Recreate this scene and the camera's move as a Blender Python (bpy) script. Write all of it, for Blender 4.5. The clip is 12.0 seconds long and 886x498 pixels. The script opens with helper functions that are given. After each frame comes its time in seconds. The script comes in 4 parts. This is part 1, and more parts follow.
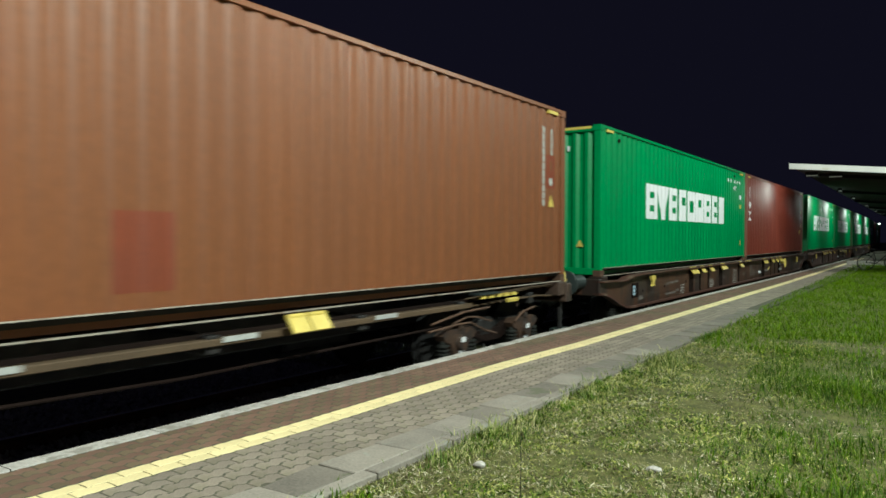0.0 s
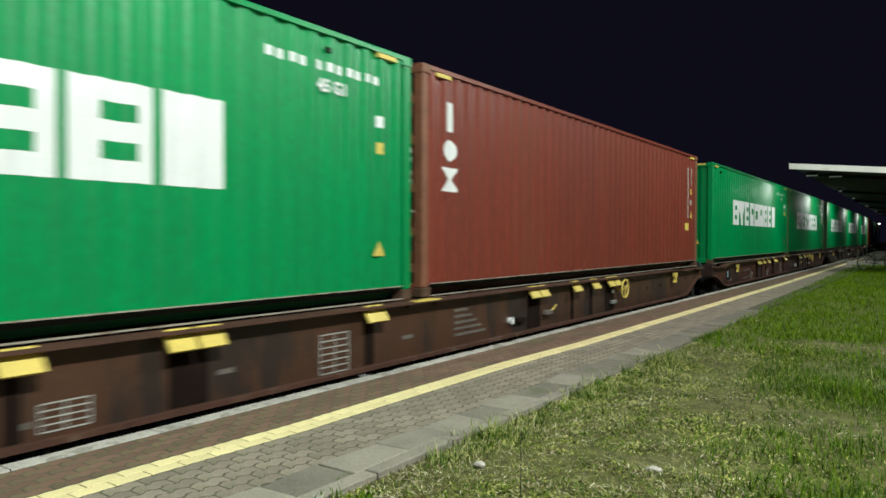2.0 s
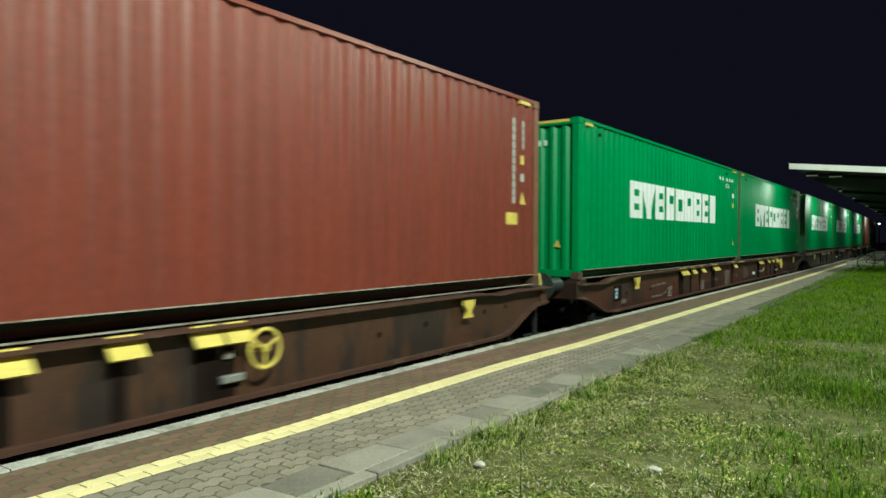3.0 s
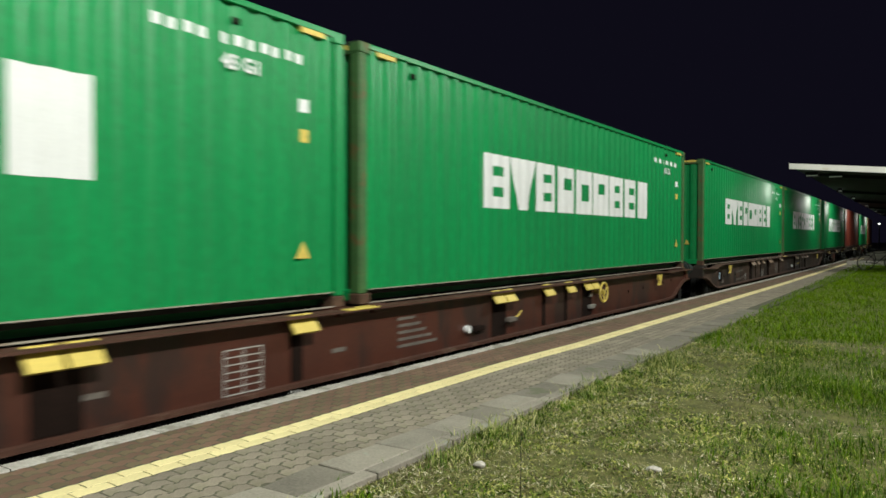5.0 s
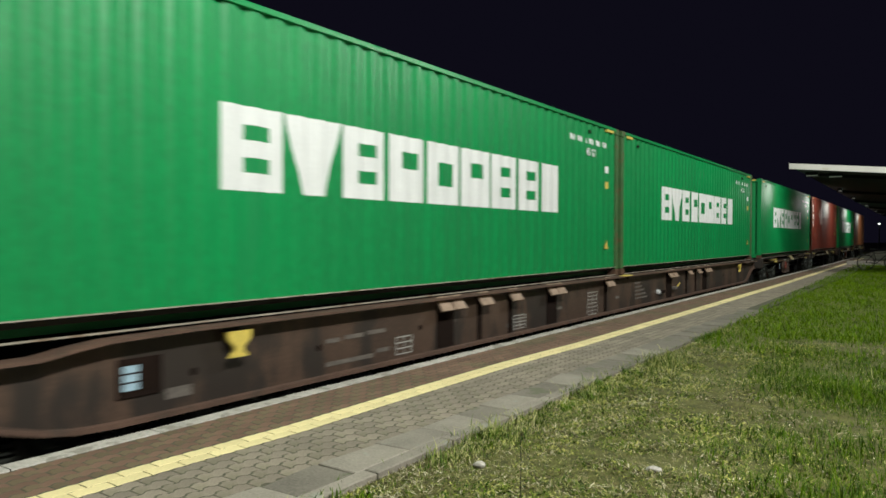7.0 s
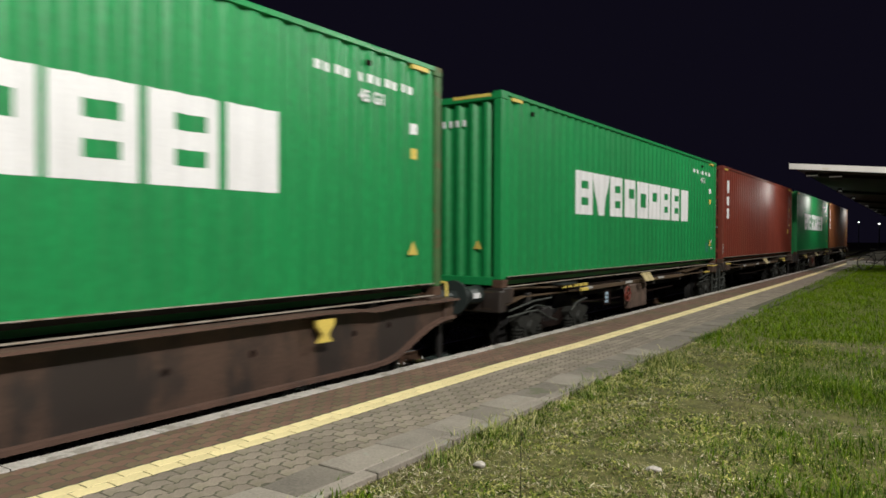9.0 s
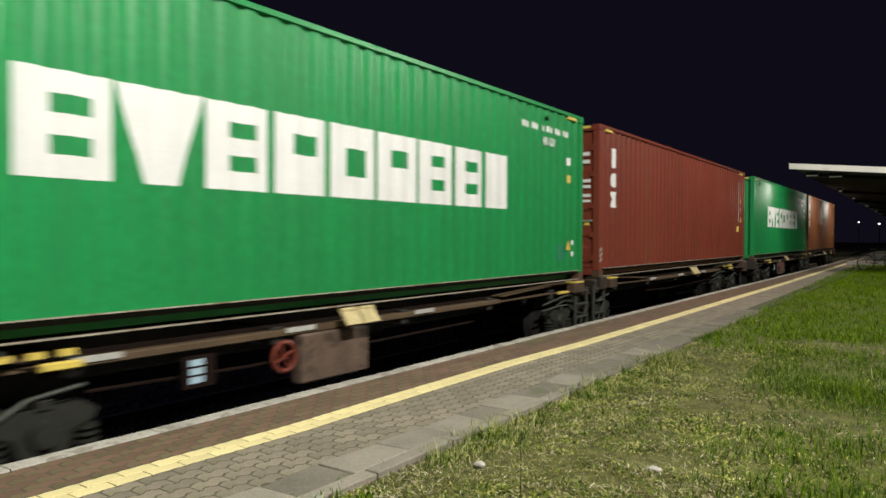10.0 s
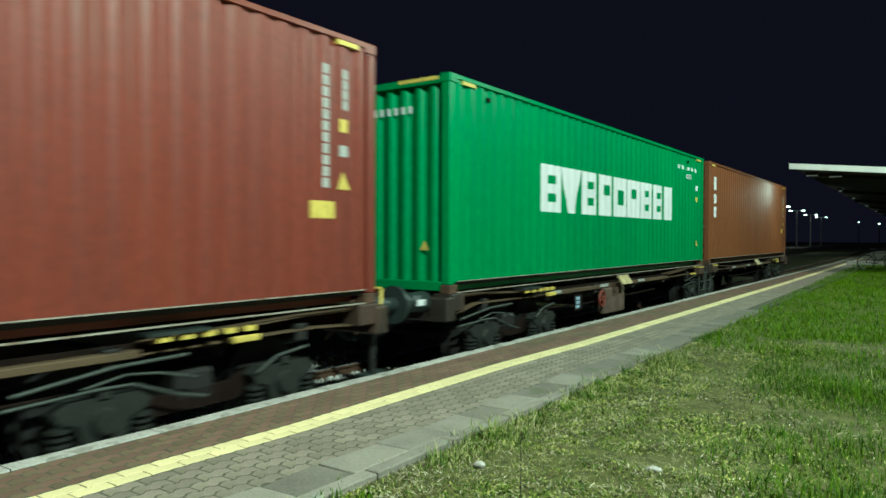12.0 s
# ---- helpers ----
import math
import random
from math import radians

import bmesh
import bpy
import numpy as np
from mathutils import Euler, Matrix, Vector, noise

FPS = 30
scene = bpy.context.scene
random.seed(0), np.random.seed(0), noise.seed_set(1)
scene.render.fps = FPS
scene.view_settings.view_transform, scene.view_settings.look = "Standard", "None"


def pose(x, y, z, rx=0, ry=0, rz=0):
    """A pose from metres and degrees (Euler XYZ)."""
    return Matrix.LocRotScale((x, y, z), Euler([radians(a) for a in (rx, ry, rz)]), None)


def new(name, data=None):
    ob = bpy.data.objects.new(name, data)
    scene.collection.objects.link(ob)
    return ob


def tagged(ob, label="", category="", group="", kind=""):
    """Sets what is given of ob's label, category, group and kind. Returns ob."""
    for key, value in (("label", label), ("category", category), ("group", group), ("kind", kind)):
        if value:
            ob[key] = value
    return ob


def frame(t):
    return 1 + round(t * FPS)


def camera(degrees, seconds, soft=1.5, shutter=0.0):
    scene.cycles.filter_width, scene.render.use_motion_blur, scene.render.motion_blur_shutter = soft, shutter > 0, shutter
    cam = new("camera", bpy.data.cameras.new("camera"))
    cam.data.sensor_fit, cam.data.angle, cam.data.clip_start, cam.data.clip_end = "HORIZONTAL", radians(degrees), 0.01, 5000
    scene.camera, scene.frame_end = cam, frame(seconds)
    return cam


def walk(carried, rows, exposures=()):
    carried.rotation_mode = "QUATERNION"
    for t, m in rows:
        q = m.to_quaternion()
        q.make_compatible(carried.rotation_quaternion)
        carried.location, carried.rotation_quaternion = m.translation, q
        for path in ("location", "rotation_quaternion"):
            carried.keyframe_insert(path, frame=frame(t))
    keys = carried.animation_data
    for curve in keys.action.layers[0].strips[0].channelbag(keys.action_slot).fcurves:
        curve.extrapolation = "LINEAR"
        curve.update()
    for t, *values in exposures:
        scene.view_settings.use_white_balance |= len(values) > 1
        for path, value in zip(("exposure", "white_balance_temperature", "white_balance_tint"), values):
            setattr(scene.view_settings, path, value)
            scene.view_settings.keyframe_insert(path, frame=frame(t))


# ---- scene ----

# camera on the grass beside the platform; z = 0 is the platform's top
cam = camera(64.42, 12.0, soft=1.6, shutter=0.3)
EYE = pose(0, 0, 1.402, 90 - 0.967, 0, 34.381) @ pose(0, 0, 0, 0, 0, 0.154)
walk(cam, [(0.0, EYE), (12.0, EYE)], exposures=[
    (0.0, 0.0, 5650, -8), (0.5, 0.0, 5250, -12), (1.1, 0.12, 4950, -8), (1.6, -0.03, 5650, -3), (2.05, -0.18, 5850, -3), (2.5, -0.15, 6650, 8), (2.95, 0.0, 5800, -20), (3.3, 0.0, 5750, -20),
    (4.0, -0.05, 6000, -10), (4.8, -0.22, 6100, 2), (7.2, -0.28, 6050, 3), (8.8, -0.35, 6100, 14), (9.5, -0.25, 6500, 8), (10.0, -0.2, 6400, 8), (10.8, -0.2, 6500, 8), (11.4, -0.05, 5900, -22), (12.0, 0.0, 5300, -29)])

# ------------------------------------------------------------------ light
world = bpy.data.worlds.new("night_sky")
scene.world = world
world.use_nodes = True
world.node_tree.nodes["Background"].inputs[0].default_value = (0.45, 0.37, 0.8, 1)
world.node_tree.nodes["Background"].inputs[1].default_value = 0.0115


LAMPLIGHT = (1.0, 0.955, 0.83)


def lamp(x, y, z, watts, kind="POINT", radius=0.25, tilt=0):
    data = bpy.data.lights.new("platform_light", kind)
    data.energy, data.color, data.shadow_soft_size = watts, LAMPLIGHT, radius
    if kind == "SPOT":
        data.spot_size, data.spot_blend = radians(160), 0.4
    new("platform_light", data).matrix_world = pose(x, y, z, 0, tilt, 0)


# tall masts behind the camera and along the grass, and the lamps under the canopy's edge
lamp(4.0, 1.4, 9.6, 9900)
lamp(3.0, 19.0, 9.6, 4800, radius=1.0)
lamp(-16.0, 116.0, 4.6, 280)
CANOPY_LAMPS = (30.5, 41.0, 49.0, 61.0, 73.0, 85.0)
for lamp_y in CANOPY_LAMPS:
    lamp(-2.8, lamp_y, 3.4, 300 if lamp_y > 31 else 230, "SPOT", 0.45, 40)

# ------------------------------------------------------------------ materials


def material(name, base, rough=0.5, metal=0.0, dark=None, scale=3.0, fine=40.0, amount=0.4, bump=0.1, island=0.0, rand=0.0,
             spots=None, spot_scale=6.0, spot_level=0.62, streak=1.0, emit=0.0, spec=0.5):
    """Paint, metal, stone or soil: a base colour mottled at two scales, with spots of rust or dirt and a fine relief."""
    m = bpy.data.materials.new(name)
    m.use_nodes = True
    n, l = m.node_tree.nodes, m.node_tree.links
    b = n["Principled BSDF"]
    co = n.new("ShaderNodeTexCoord")
    mp = n.new("ShaderNodeMapping")
    mp.inputs["Scale"].default_value = (1, 1, 1 / streak)
    l.new(co.outputs["Object"], mp.inputs[0])
    big = n.new("ShaderNodeTexNoise")
    big.inputs["Scale"].default_value, big.inputs["Detail"].default_value = scale, 4
    small = n.new("ShaderNodeTexNoise")
    small.inputs["Scale"].default_value, small.inputs["Detail"].default_value = fine, 3
    l.new(mp.outputs[0], big.inputs["Vector"])
    l.new(co.outputs["Object"], small.inputs["Vector"])
    add = n.new("ShaderNodeMath")
    add.operation = "ADD"
    l.new(big.outputs[0], add.inputs[0])
    l.new(small.outputs[0], add.inputs[1])
    ramp = n.new("ShaderNodeMapRange")
    ramp.inputs["From Min"].default_value, ramp.inputs["From Max"].default_value = 0.75, 1.25
    l.new(add.outputs[0], ramp.inputs[0])
    mix = n.new("ShaderNodeMix")
    mix.data_type = "RGBA"
    dk = dark or tuple(c * (1 - amount) for c in base)
    mix.inputs[6].default_value, mix.inputs[7].default_value = (*dk, 1), (*base, 1)
    l.new(ramp.outputs[0], mix.inputs[0])
    out = mix.outputs[2]
    if spots:
        sp = n.new("ShaderNodeTexNoise")
        sp.inputs["Scale"].default_value, sp.inputs["Detail"].default_value, sp.inputs["Roughness"].default_value = spot_scale, 6, 0.65
        l.new(mp.outputs[0], sp.inputs["Vector"])
        lev = n.new("ShaderNodeMapRange")
        lev.inputs["From Min"].default_value, lev.inputs["From Max"].default_value = spot_level, spot_level + 0.06
        l.new(sp.outputs[0], lev.inputs[0])
        mx = n.new("ShaderNodeMix")
        mx.data_type = "RGBA"
        mx.inputs[7].default_value = (*spots, 1)
        l.new(lev.outputs[0], mx.inputs[0])
        l.new(out, mx.inputs[6])
        out = mx.outputs[2]
    if island or rand:
        src = n.new("ShaderNodeNewGeometry").outputs["Random Per Island"] if island else n.new("ShaderNodeObjectInfo").outputs["Random"]
        k = island or rand
        hs = n.new("ShaderNodeHueSaturation")
        val = n.new("ShaderNodeMapRange")
        val.inputs["To Min"].default_value, val.inputs["To Max"].default_value = 1 - k, 1 + k
        l.new(src, val.inputs[0])
        l.new(val.outputs[0], hs.inputs["Value"])
        l.new(out, hs.inputs["Color"])
        out = hs.outputs[0]
    l.new(out, b.inputs["Base Color"])
    rr = n.new("ShaderNodeMapRange")
    rr.inputs["To Min"].default_value, rr.inputs["To Max"].default_value = min(rough + 0.12, 1), max(rough - 0.1, 0.05)
    l.new(big.outputs[0], rr.inputs[0])
    l.new(rr.outputs[0], b.inputs["Roughness"])
    b.inputs["Metallic"].default_value = metal
    b.inputs["Specular IOR Level"].default_value = spec
    if bump:
        bp = n.new("ShaderNodeBump")
        bp.inputs["Strength"].default_value, bp.inputs["Distance"].default_value = bump, 0.01
        l.new(small.outputs[0], bp.inputs["Height"])
        l.new(bp.outputs[0], b.inputs["Normal"])
    if emit:
        b.inputs["Emission Color"].default_value = (*base, 1)
        b.inputs["Emission Strength"].default_value = emit
    return m


GREEN = material("green_container_paint", (0.015, 0.265, 0.074), 0.38, amount=0.27, scale=1.2, fine=14, spots=(0.016, 0.225, 0.068), spot_scale=1.1, spot_level=0.6, streak=5, bump=0.04)
RED = material("oxide_red_container_paint", (0.2, 0.039, 0.024), 0.42, amount=0.3, scale=1.2, fine=14, spots=(0.17, 0.042, 0.026), spot_scale=1.2, spot_level=0.56, streak=5, bump=0.04)
BROWN = material("brown_container_paint", (0.205, 0.073, 0.027), 0.45, amount=0.2, scale=1.2, fine=14, spots=(0.18, 0.062, 0.025), spot_scale=1.0, spot_level=0.6, streak=5, bump=0.04)
PATCH = material("redder_brown_touch_up", (0.2, 0.047, 0.021), 0.45, amount=0.2, scale=2, bump=0.04)
TEALPAINT = material("bluish_green_touch_up", (0.03, 0.22, 0.12), 0.4, amount=0.25, scale=4, bump=0.04)
GREEN_WORN = material("worn_green_edge", (0.06, 0.15, 0.045), 0.6, amount=0.4, scale=2.5, spots=(0.1, 0.085, 0.03), spot_scale=5, spot_level=0.55, bump=0.15)
RED_WORN = material("worn_red_edge", (0.23, 0.09, 0.05), 0.6, amount=0.4, scale=2.5, spots=(0.14, 0.06, 0.03), spot_scale=5, spot_level=0.55, bump=0.15)
WHITE = material("white_marking_paint", (0.8, 0.8, 0.82), 0.45, amount=0.12, scale=2.0, spots=(0.6, 0.64, 0.6), spot_level=0.66, bump=0.03)
YELLOW = material("yellow_marking_paint", (0.74, 0.57, 0.12), 0.5, amount=0.25, spots=(0.35, 0.22, 0.06), spot_scale=14, spot_level=0.63, bump=0.05)
CRATE = material("scuffed_brown_box", (0.15, 0.1, 0.075), 0.65, amount=0.5, scale=5, spots=(0.06, 0.04, 0.03), spot_scale=7, spot_level=0.55, bump=0.15)
PALE = material("pale_worn_flap_paint", (0.6, 0.49, 0.25), 0.6, amount=0.35, scale=8, spots=(0.3, 0.2, 0.12), bump=0.1)
TAN = material("rust_stained_tan_paint", (0.36, 0.25, 0.18), 0.65, amount=0.4, scale=8, spots=(0.16, 0.09, 0.06), bump=0.1)
RUST = material("rusty_cast_steel", (0.13, 0.07, 0.042), 0.75, 0.2, amount=0.5, scale=6, bump=0.3)
DARK = material("dark_greasy_steel", (0.034, 0.031, 0.03), 0.6, 0.3, amount=0.5, scale=5, spots=(0.09, 0.055, 0.035), bump=0.3)
# for grimy parts, and for shade painted on sills, frames and under flaps
GRIME_SHADE = material("sooty_shaded_brown_steel", (0.016, 0.009, 0.007), 0.9, amount=0.5, scale=4, streak=3, bump=0.1, spec=0.1)
AXLE_RUST = material("rusty_axle_box", (0.085, 0.045, 0.026), 0.7, 0.2, amount=0.6, scale=7, spots=(0.03, 0.02, 0.016), spot_scale=5, spot_level=0.5, bump=0.3)
AXLE = material("greyish_axle_box", (0.03, 0.031, 0.026), 0.6, 0.2, amount=0.5, scale=9, bump=0.3)
WHEEL = material("black_greasy_wheel", (0.017, 0.016, 0.016), 0.7, 0.2, amount=0.5, scale=6, spots=(0.04, 0.025, 0.018), bump=0.3)
STEELGREY = material("dull_grey_rod", (0.07, 0.077, 0.068), 0.5, 0.3, amount=0.4, scale=6, bump=0.1)
OCHRE = material("ochre_flange", (0.115, 0.073, 0.038), 0.7, amount=0.45, scale=2.0, spots=(0.24, 0.2, 0.16), spot_scale=1.6, spot_level=0.66, bump=0.15)
STEEL = material("bare_steel", (0.55, 0.54, 0.52), 0.38, 0.6, amount=0.3, scale=5, bump=0.1)
OXIDE = material("wagon_oxide_red", (0.074, 0.021, 0.012), 0.48, amount=0.35, scale=1.5, spots=(0.028, 0.013, 0.01), spot_scale=1.3, spot_level=0.49, streak=4, bump=0.12)
SOOTY = material("wagon_dark_red_brown", (0.074, 0.032, 0.017), 0.48, amount=0.4, scale=1.5, spots=(0.024, 0.015, 0.012), spot_scale=1.3, spot_level=0.48, streak=4, bump=0.12)
DUSTY = material("dusty_brown_flange", (0.125, 0.07, 0.05), 0.7, amount=0.45, scale=2.5, spots=(0.07, 0.045, 0.034), spot_scale=4, spot_level=0.55, bump=0.15)
OXIDE_EDGE = material("worn_oxide_flange", (0.088, 0.036, 0.023), 0.6, amount=0.45, scale=2.5, spots=(0.13, 0.085, 0.06), spot_scale=2.5, spot_level=0.6, bump=0.15)
UMBER = material("wagon_grimy_brown", (0.088, 0.053, 0.038), 0.52, amount=0.5, scale=1.5, spots=(0.026, 0.019, 0.016), spot_scale=1.4, spot_level=0.47, streak=3, bump=0.15)
GREY = material("pale_grey_lettering", (0.5, 0.5, 0.48), 0.6, amount=0.35, scale=8, bump=0.03)
BLUE = material("pale_blue_plate", (0.4, 0.55, 0.68), 0.4, amount=0.2, bump=0.02)
FADED = material("faded_wagon_lettering", (0.16, 0.135, 0.12), 0.7, amount=0.45, scale=6, bump=0.03)
# pale colour holds the lamplight caught along the container rail edges
EDGE_HIGHLIGHT = material("pale_highlight_steel_edge", (0.42, 0.37, 0.31), 0.6, amount=0.5, scale=4, spots=(0.2, 0.14, 0.1), spot_scale=3, spot_level=0.55, bump=0.1)
TEAL = material("grey_green_steel", (0.04, 0.052, 0.05), 0.5, 0.2, amount=0.4, bump=0.15)
CONCRETE = material("weathered_concrete", (0.205, 0.178, 0.148), 0.85, amount=0.35, scale=2.2, fine=60, spots=(0.125, 0.122, 0.08), spot_scale=3, spot_level=0.56, rand=0.14, bump=0.35)
CONCRETE_PALE = material("pale_worn_concrete", (0.285, 0.25, 0.21), 0.85, amount=0.3, scale=3, fine=60, spots=(0.26, 0.25, 0.21), spot_scale=5, spot_level=0.58, rand=0.1, bump=0.3)
KERB = material("worn_kerb_concrete", (0.54, 0.5, 0.46), 0.85, amount=0.35, scale=3, fine=50, spots=(0.29, 0.265, 0.23), spot_scale=5, spot_level=0.52, rand=0.12, bump=0.5)
PAVER = material("grey_paver", (0.28, 0.232, 0.184), 0.85, amount=0.3, scale=1.5, fine=70, spots=(0.205, 0.176, 0.128), spot_scale=3, spot_level=0.55, rand=0.16, bump=0.3)
PAVER_FAR = material("grey_paver_rest", (0.28, 0.232, 0.184), 0.85, amount=0.3, scale=1.5, fine=70, spots=(0.205, 0.176, 0.128), spot_scale=3, spot_level=0.55, island=0.16, bump=0.3)
REDPAVER = material("brownish_red_paver", (0.195, 0.112, 0.078), 0.85, amount=0.3, scale=1.5, fine=70, spots=(0.14, 0.102, 0.06), spot_scale=1.2, spot_level=0.5, rand=0.18, bump=0.3)
REDPAVER_FAR = material("brownish_red_paver_rest", (0.195, 0.112, 0.078), 0.85, amount=0.3, scale=1.5, fine=70, spots=(0.14, 0.102, 0.06), spot_scale=1.2, spot_level=0.5, island=0.18, bump=0.3)
LINE = material("yellow_line_paver", (0.84, 0.7, 0.37), 0.75, amount=0.15, scale=3, fine=60, spots=(0.55, 0.45, 0.2), spot_scale=12, spot_level=0.64, rand=0.08, bump=0.25)
LINE_FAR = material("yellow_line_paver_rest", (0.84, 0.7, 0.37), 0.75, amount=0.15, scale=3, fine=60, spots=(0.55, 0.45, 0.2), spot_scale=12, spot_level=0.64, island=0.08, bump=0.25)
SAND = material("dark_joint_sand", (0.1, 0.093, 0.062), 0.95, amount=0.4, scale=10, bump=0.4)
SOIL = material("mossy_soil", (0.125, 0.122, 0.025), 0.95, dark=(0.034, 0.038, 0.006), scale=9, fine=75, spots=(0.16, 0.135, 0.05), spot_scale=22, spot_level=0.57, bump=1.0)
BALLAST = material("pale_ballast_stone", (0.52, 0.5, 0.48), 0.9, amount=0.35, scale=8, fine=60, island=0.3, bump=0.4)
WOOD = material("creosoted_sleeper", (0.1, 0.075, 0.055), 0.9, amount=0.4, scale=6, streak=0.3, bump=0.4)
FASCIA = material("white_canopy_fascia", (0.76, 0.74, 0.7), 0.6, amount=0.15, scale=1.2, spots=(0.6, 0.55, 0.45), spot_scale=2, spot_level=0.6, bump=0.05)
# near-black: the shade under the canopy is put into this colour
ROOF_SHADED = material("shaded_canopy_sheet", (0.006, 0.006, 0.007), 0.9, amount=0.3, bump=0.1)
GLOW = material("lit_lamp_glass", (1.0, 0.95, 0.85), 0.4, amount=0.05, bump=0, emit=6.0)
DIM = material("dim_lamp_glass", (0.9, 0.88, 0.8), 0.4, amount=0.05, bump=0, emit=0.07)
POST = material("galvanised_lamp_post", (0.4, 0.4, 0.38), 0.5, 0.3, amount=0.25, bump=0.05)
RUBBER = material("black_rubber", (0.02, 0.02, 0.02), 0.7, amount=0.3, bump=0.1)


def foliage(name, a, b, c):
    """Blades whose colour runs from a over b to c, blade by blade, in patches."""
    m = bpy.data.materials.new(name)
    m.use_nodes = True
    n, l = m.node_tree.nodes, m.node_tree.links
    bs = n["Principled BSDF"]
    geo, co, nz = n.new("ShaderNodeNewGeometry"), n.new("ShaderNodeTexCoord"), n.new("ShaderNodeTexNoise")
    nz.inputs["Scale"].default_value, nz.inputs["Detail"].default_value = 2.6, 5
    l.new(co.outputs["Object"], nz.inputs["Vector"])
    mx = n.new("ShaderNodeMix")
    mx.inputs[0].default_value = 0.5
    l.new(geo.outputs["Random Per Island"], mx.inputs[2])
    l.new(nz.outputs[0], mx.inputs[3])
    cr = n.new("ShaderNodeValToRGB")
    cr.color_ramp.elements[0].position, cr.color_ramp.elements[0].color = 0.25, (*a, 1)
    cr.color_ramp.elements[1].position, cr.color_ramp.elements[1].color = 0.75, (*c, 1)
    cr.color_ramp.elements.new(0.5).color = (*b, 1)
    l.new(mx.outputs[0], cr.inputs[0])
    l.new(cr.outputs[0], bs.inputs["Base Color"])
    bs.inputs["Roughness"].default_value = 0.6
    bs.inputs["Specular IOR Level"].default_value = 0.1
    return m


GRASS = foliage("short_mixed_grass", (0.032, 0.075, 0.01), (0.15, 0.195, 0.03), (0.56, 0.52, 0.24))
LUSH = foliage("fresh_green_grass", (0.026, 0.065, 0.001), (0.062, 0.123, 0.001), (0.125, 0.195, 0.004))
LAWN = foliage("bright_lawn_grass", (0.052, 0.108, 0.001), (0.105, 0.19, 0.001), (0.175, 0.27, 0.003))
LITTER = foliage("dry_litter", (0.03, 0.022, 0.01), (0.17, 0.14, 0.06), (0.6, 0.55, 0.4))
COVER = foliage("low_ground_cover", (0.022, 0.056, 0.007), (0.125, 0.165, 0.018), (0.44, 0.42, 0.13))

# ------------------------------------------------------------------ helpers of this scene


def part(name, bm, mat, parent, label=""):
    me = bpy.data.meshes.new(name)
    bm.to_mesh(me)
    bm.free()
    me.materials.append(mat)
    ob = new(name, me)
    ob.parent = parent
    if label:
        tagged(ob, label)
    return ob


def single(name, bm, mat, label, category, kind="", group=""):
    ob = part(name, bm, mat, None)
    return tagged(ob, label, category, group, kind)


def box(bm, x0, x1, y0, y1, z0, z1, bevel=0.0):
    vs = [bm.verts.new((x, y, z)) for x in (x0, x1) for y in (y0, y1) for z in (z0, z1)]
    fs = [bm.faces.new([vs[i] for i in q]) for q in ((0, 1, 3, 2), (4, 6, 7, 5), (0, 4, 5, 1), (2, 3, 7, 6), (0, 2, 6, 4), (1, 5, 7, 3))]
    if bevel:
        bmesh.ops.bevel(bm, geom=list({e for f in fs for e in f.edges}), offset=bevel, segments=1, affect="EDGES")
    return bm


def prism(bm, poly, axis, a, b):
    """Extrudes a closed outline (list of pairs) along axis x (pairs y, z), y (x, z) or z (x, y)."""
    put = {"x": lambda t, p, q: (t, p, q), "y": lambda t, p, q: (p, t, q), "z": lambda t, p, q: (p, q, t)}[axis]
    r0 = [bm.verts.new(put(a, *p)) for p in poly]
    r1 = [bm.verts.new(put(b, *p)) for p in poly]
    k = len(poly)
    bm.faces.new(r0)
    bm.faces.new(r1[::-1])
    for i in range(k):
        bm.faces.new((r0[i], r1[i], r1[(i + 1) % k], r0[(i + 1) % k]))
    bmesh.ops.recalc_face_normals(bm, faces=bm.faces[:])
    return bm


def tube(bm, p, q, r0, r1=None, n=12):
    p, q = Vector(p), Vector(q)
    d = q - p
    m = Matrix.Translation((p + q) / 2) @ d.to_track_quat("Z", "Y").to_matrix().to_4x4()
    bmesh.ops.create_cone(bm, cap_ends=True, segments=n, radius1=r0, radius2=r0 if r1 is None else r1, depth=d.length, matrix=m)
    return bm


def pipe(bm, pts, r, n=8):
    for a, b in zip(pts, pts[1:]):
        tube(bm, a, b, r, n=n)
    return bm


def ring(bm, centre, big, small, n=28, k=8):
    """A closed round ring in the plane across x."""
    cx, cy, cz = centre
    rows = []
    for i in range(n):
        a = i * math.tau / n
        rows.append([bm.verts.new((cx + small * math.sin(b), cy + math.cos(a) * (big + small * math.cos(b)), cz + math.sin(a) * (big + small * math.cos(b))))
                     for b in [j * math.tau / k for j in range(k)]])
    for i in range(n):
        for j in range(k):
            bm.faces.new((rows[i][j], rows[(i + 1) % n][j], rows[(i + 1) % n][(j + 1) % k], rows[i][(j + 1) % k]))
    bmesh.ops.recalc_face_normals(bm, faces=bm.faces[:])
    return bm


def B():
    return bmesh.new()


# ------------------------------------------------------------------ the line of the track
K0, K1, OFF = -0.00116922, 0.0000534668, 6.34854
_s = np.arange(-420, 420.01, 0.05)
_b = np.minimum(_s, 150.0)
_th = np.where(_s < 0, K0 * np.maximum(_s, -20), np.where(_s < 43.7, K0 * _b + K1 * _b * _b / 2, np.interp(_s, [65, 100], [0, 0.025])))
_x = -OFF - np.cumsum(np.sin(_th)) * 0.05
_y = np.cumsum(np.cos(_th)) * 0.05
_i = int(np.argmin(np.abs(_s)))
_x, _y = _x - _x[_i] - OFF, _y - _y[_i]


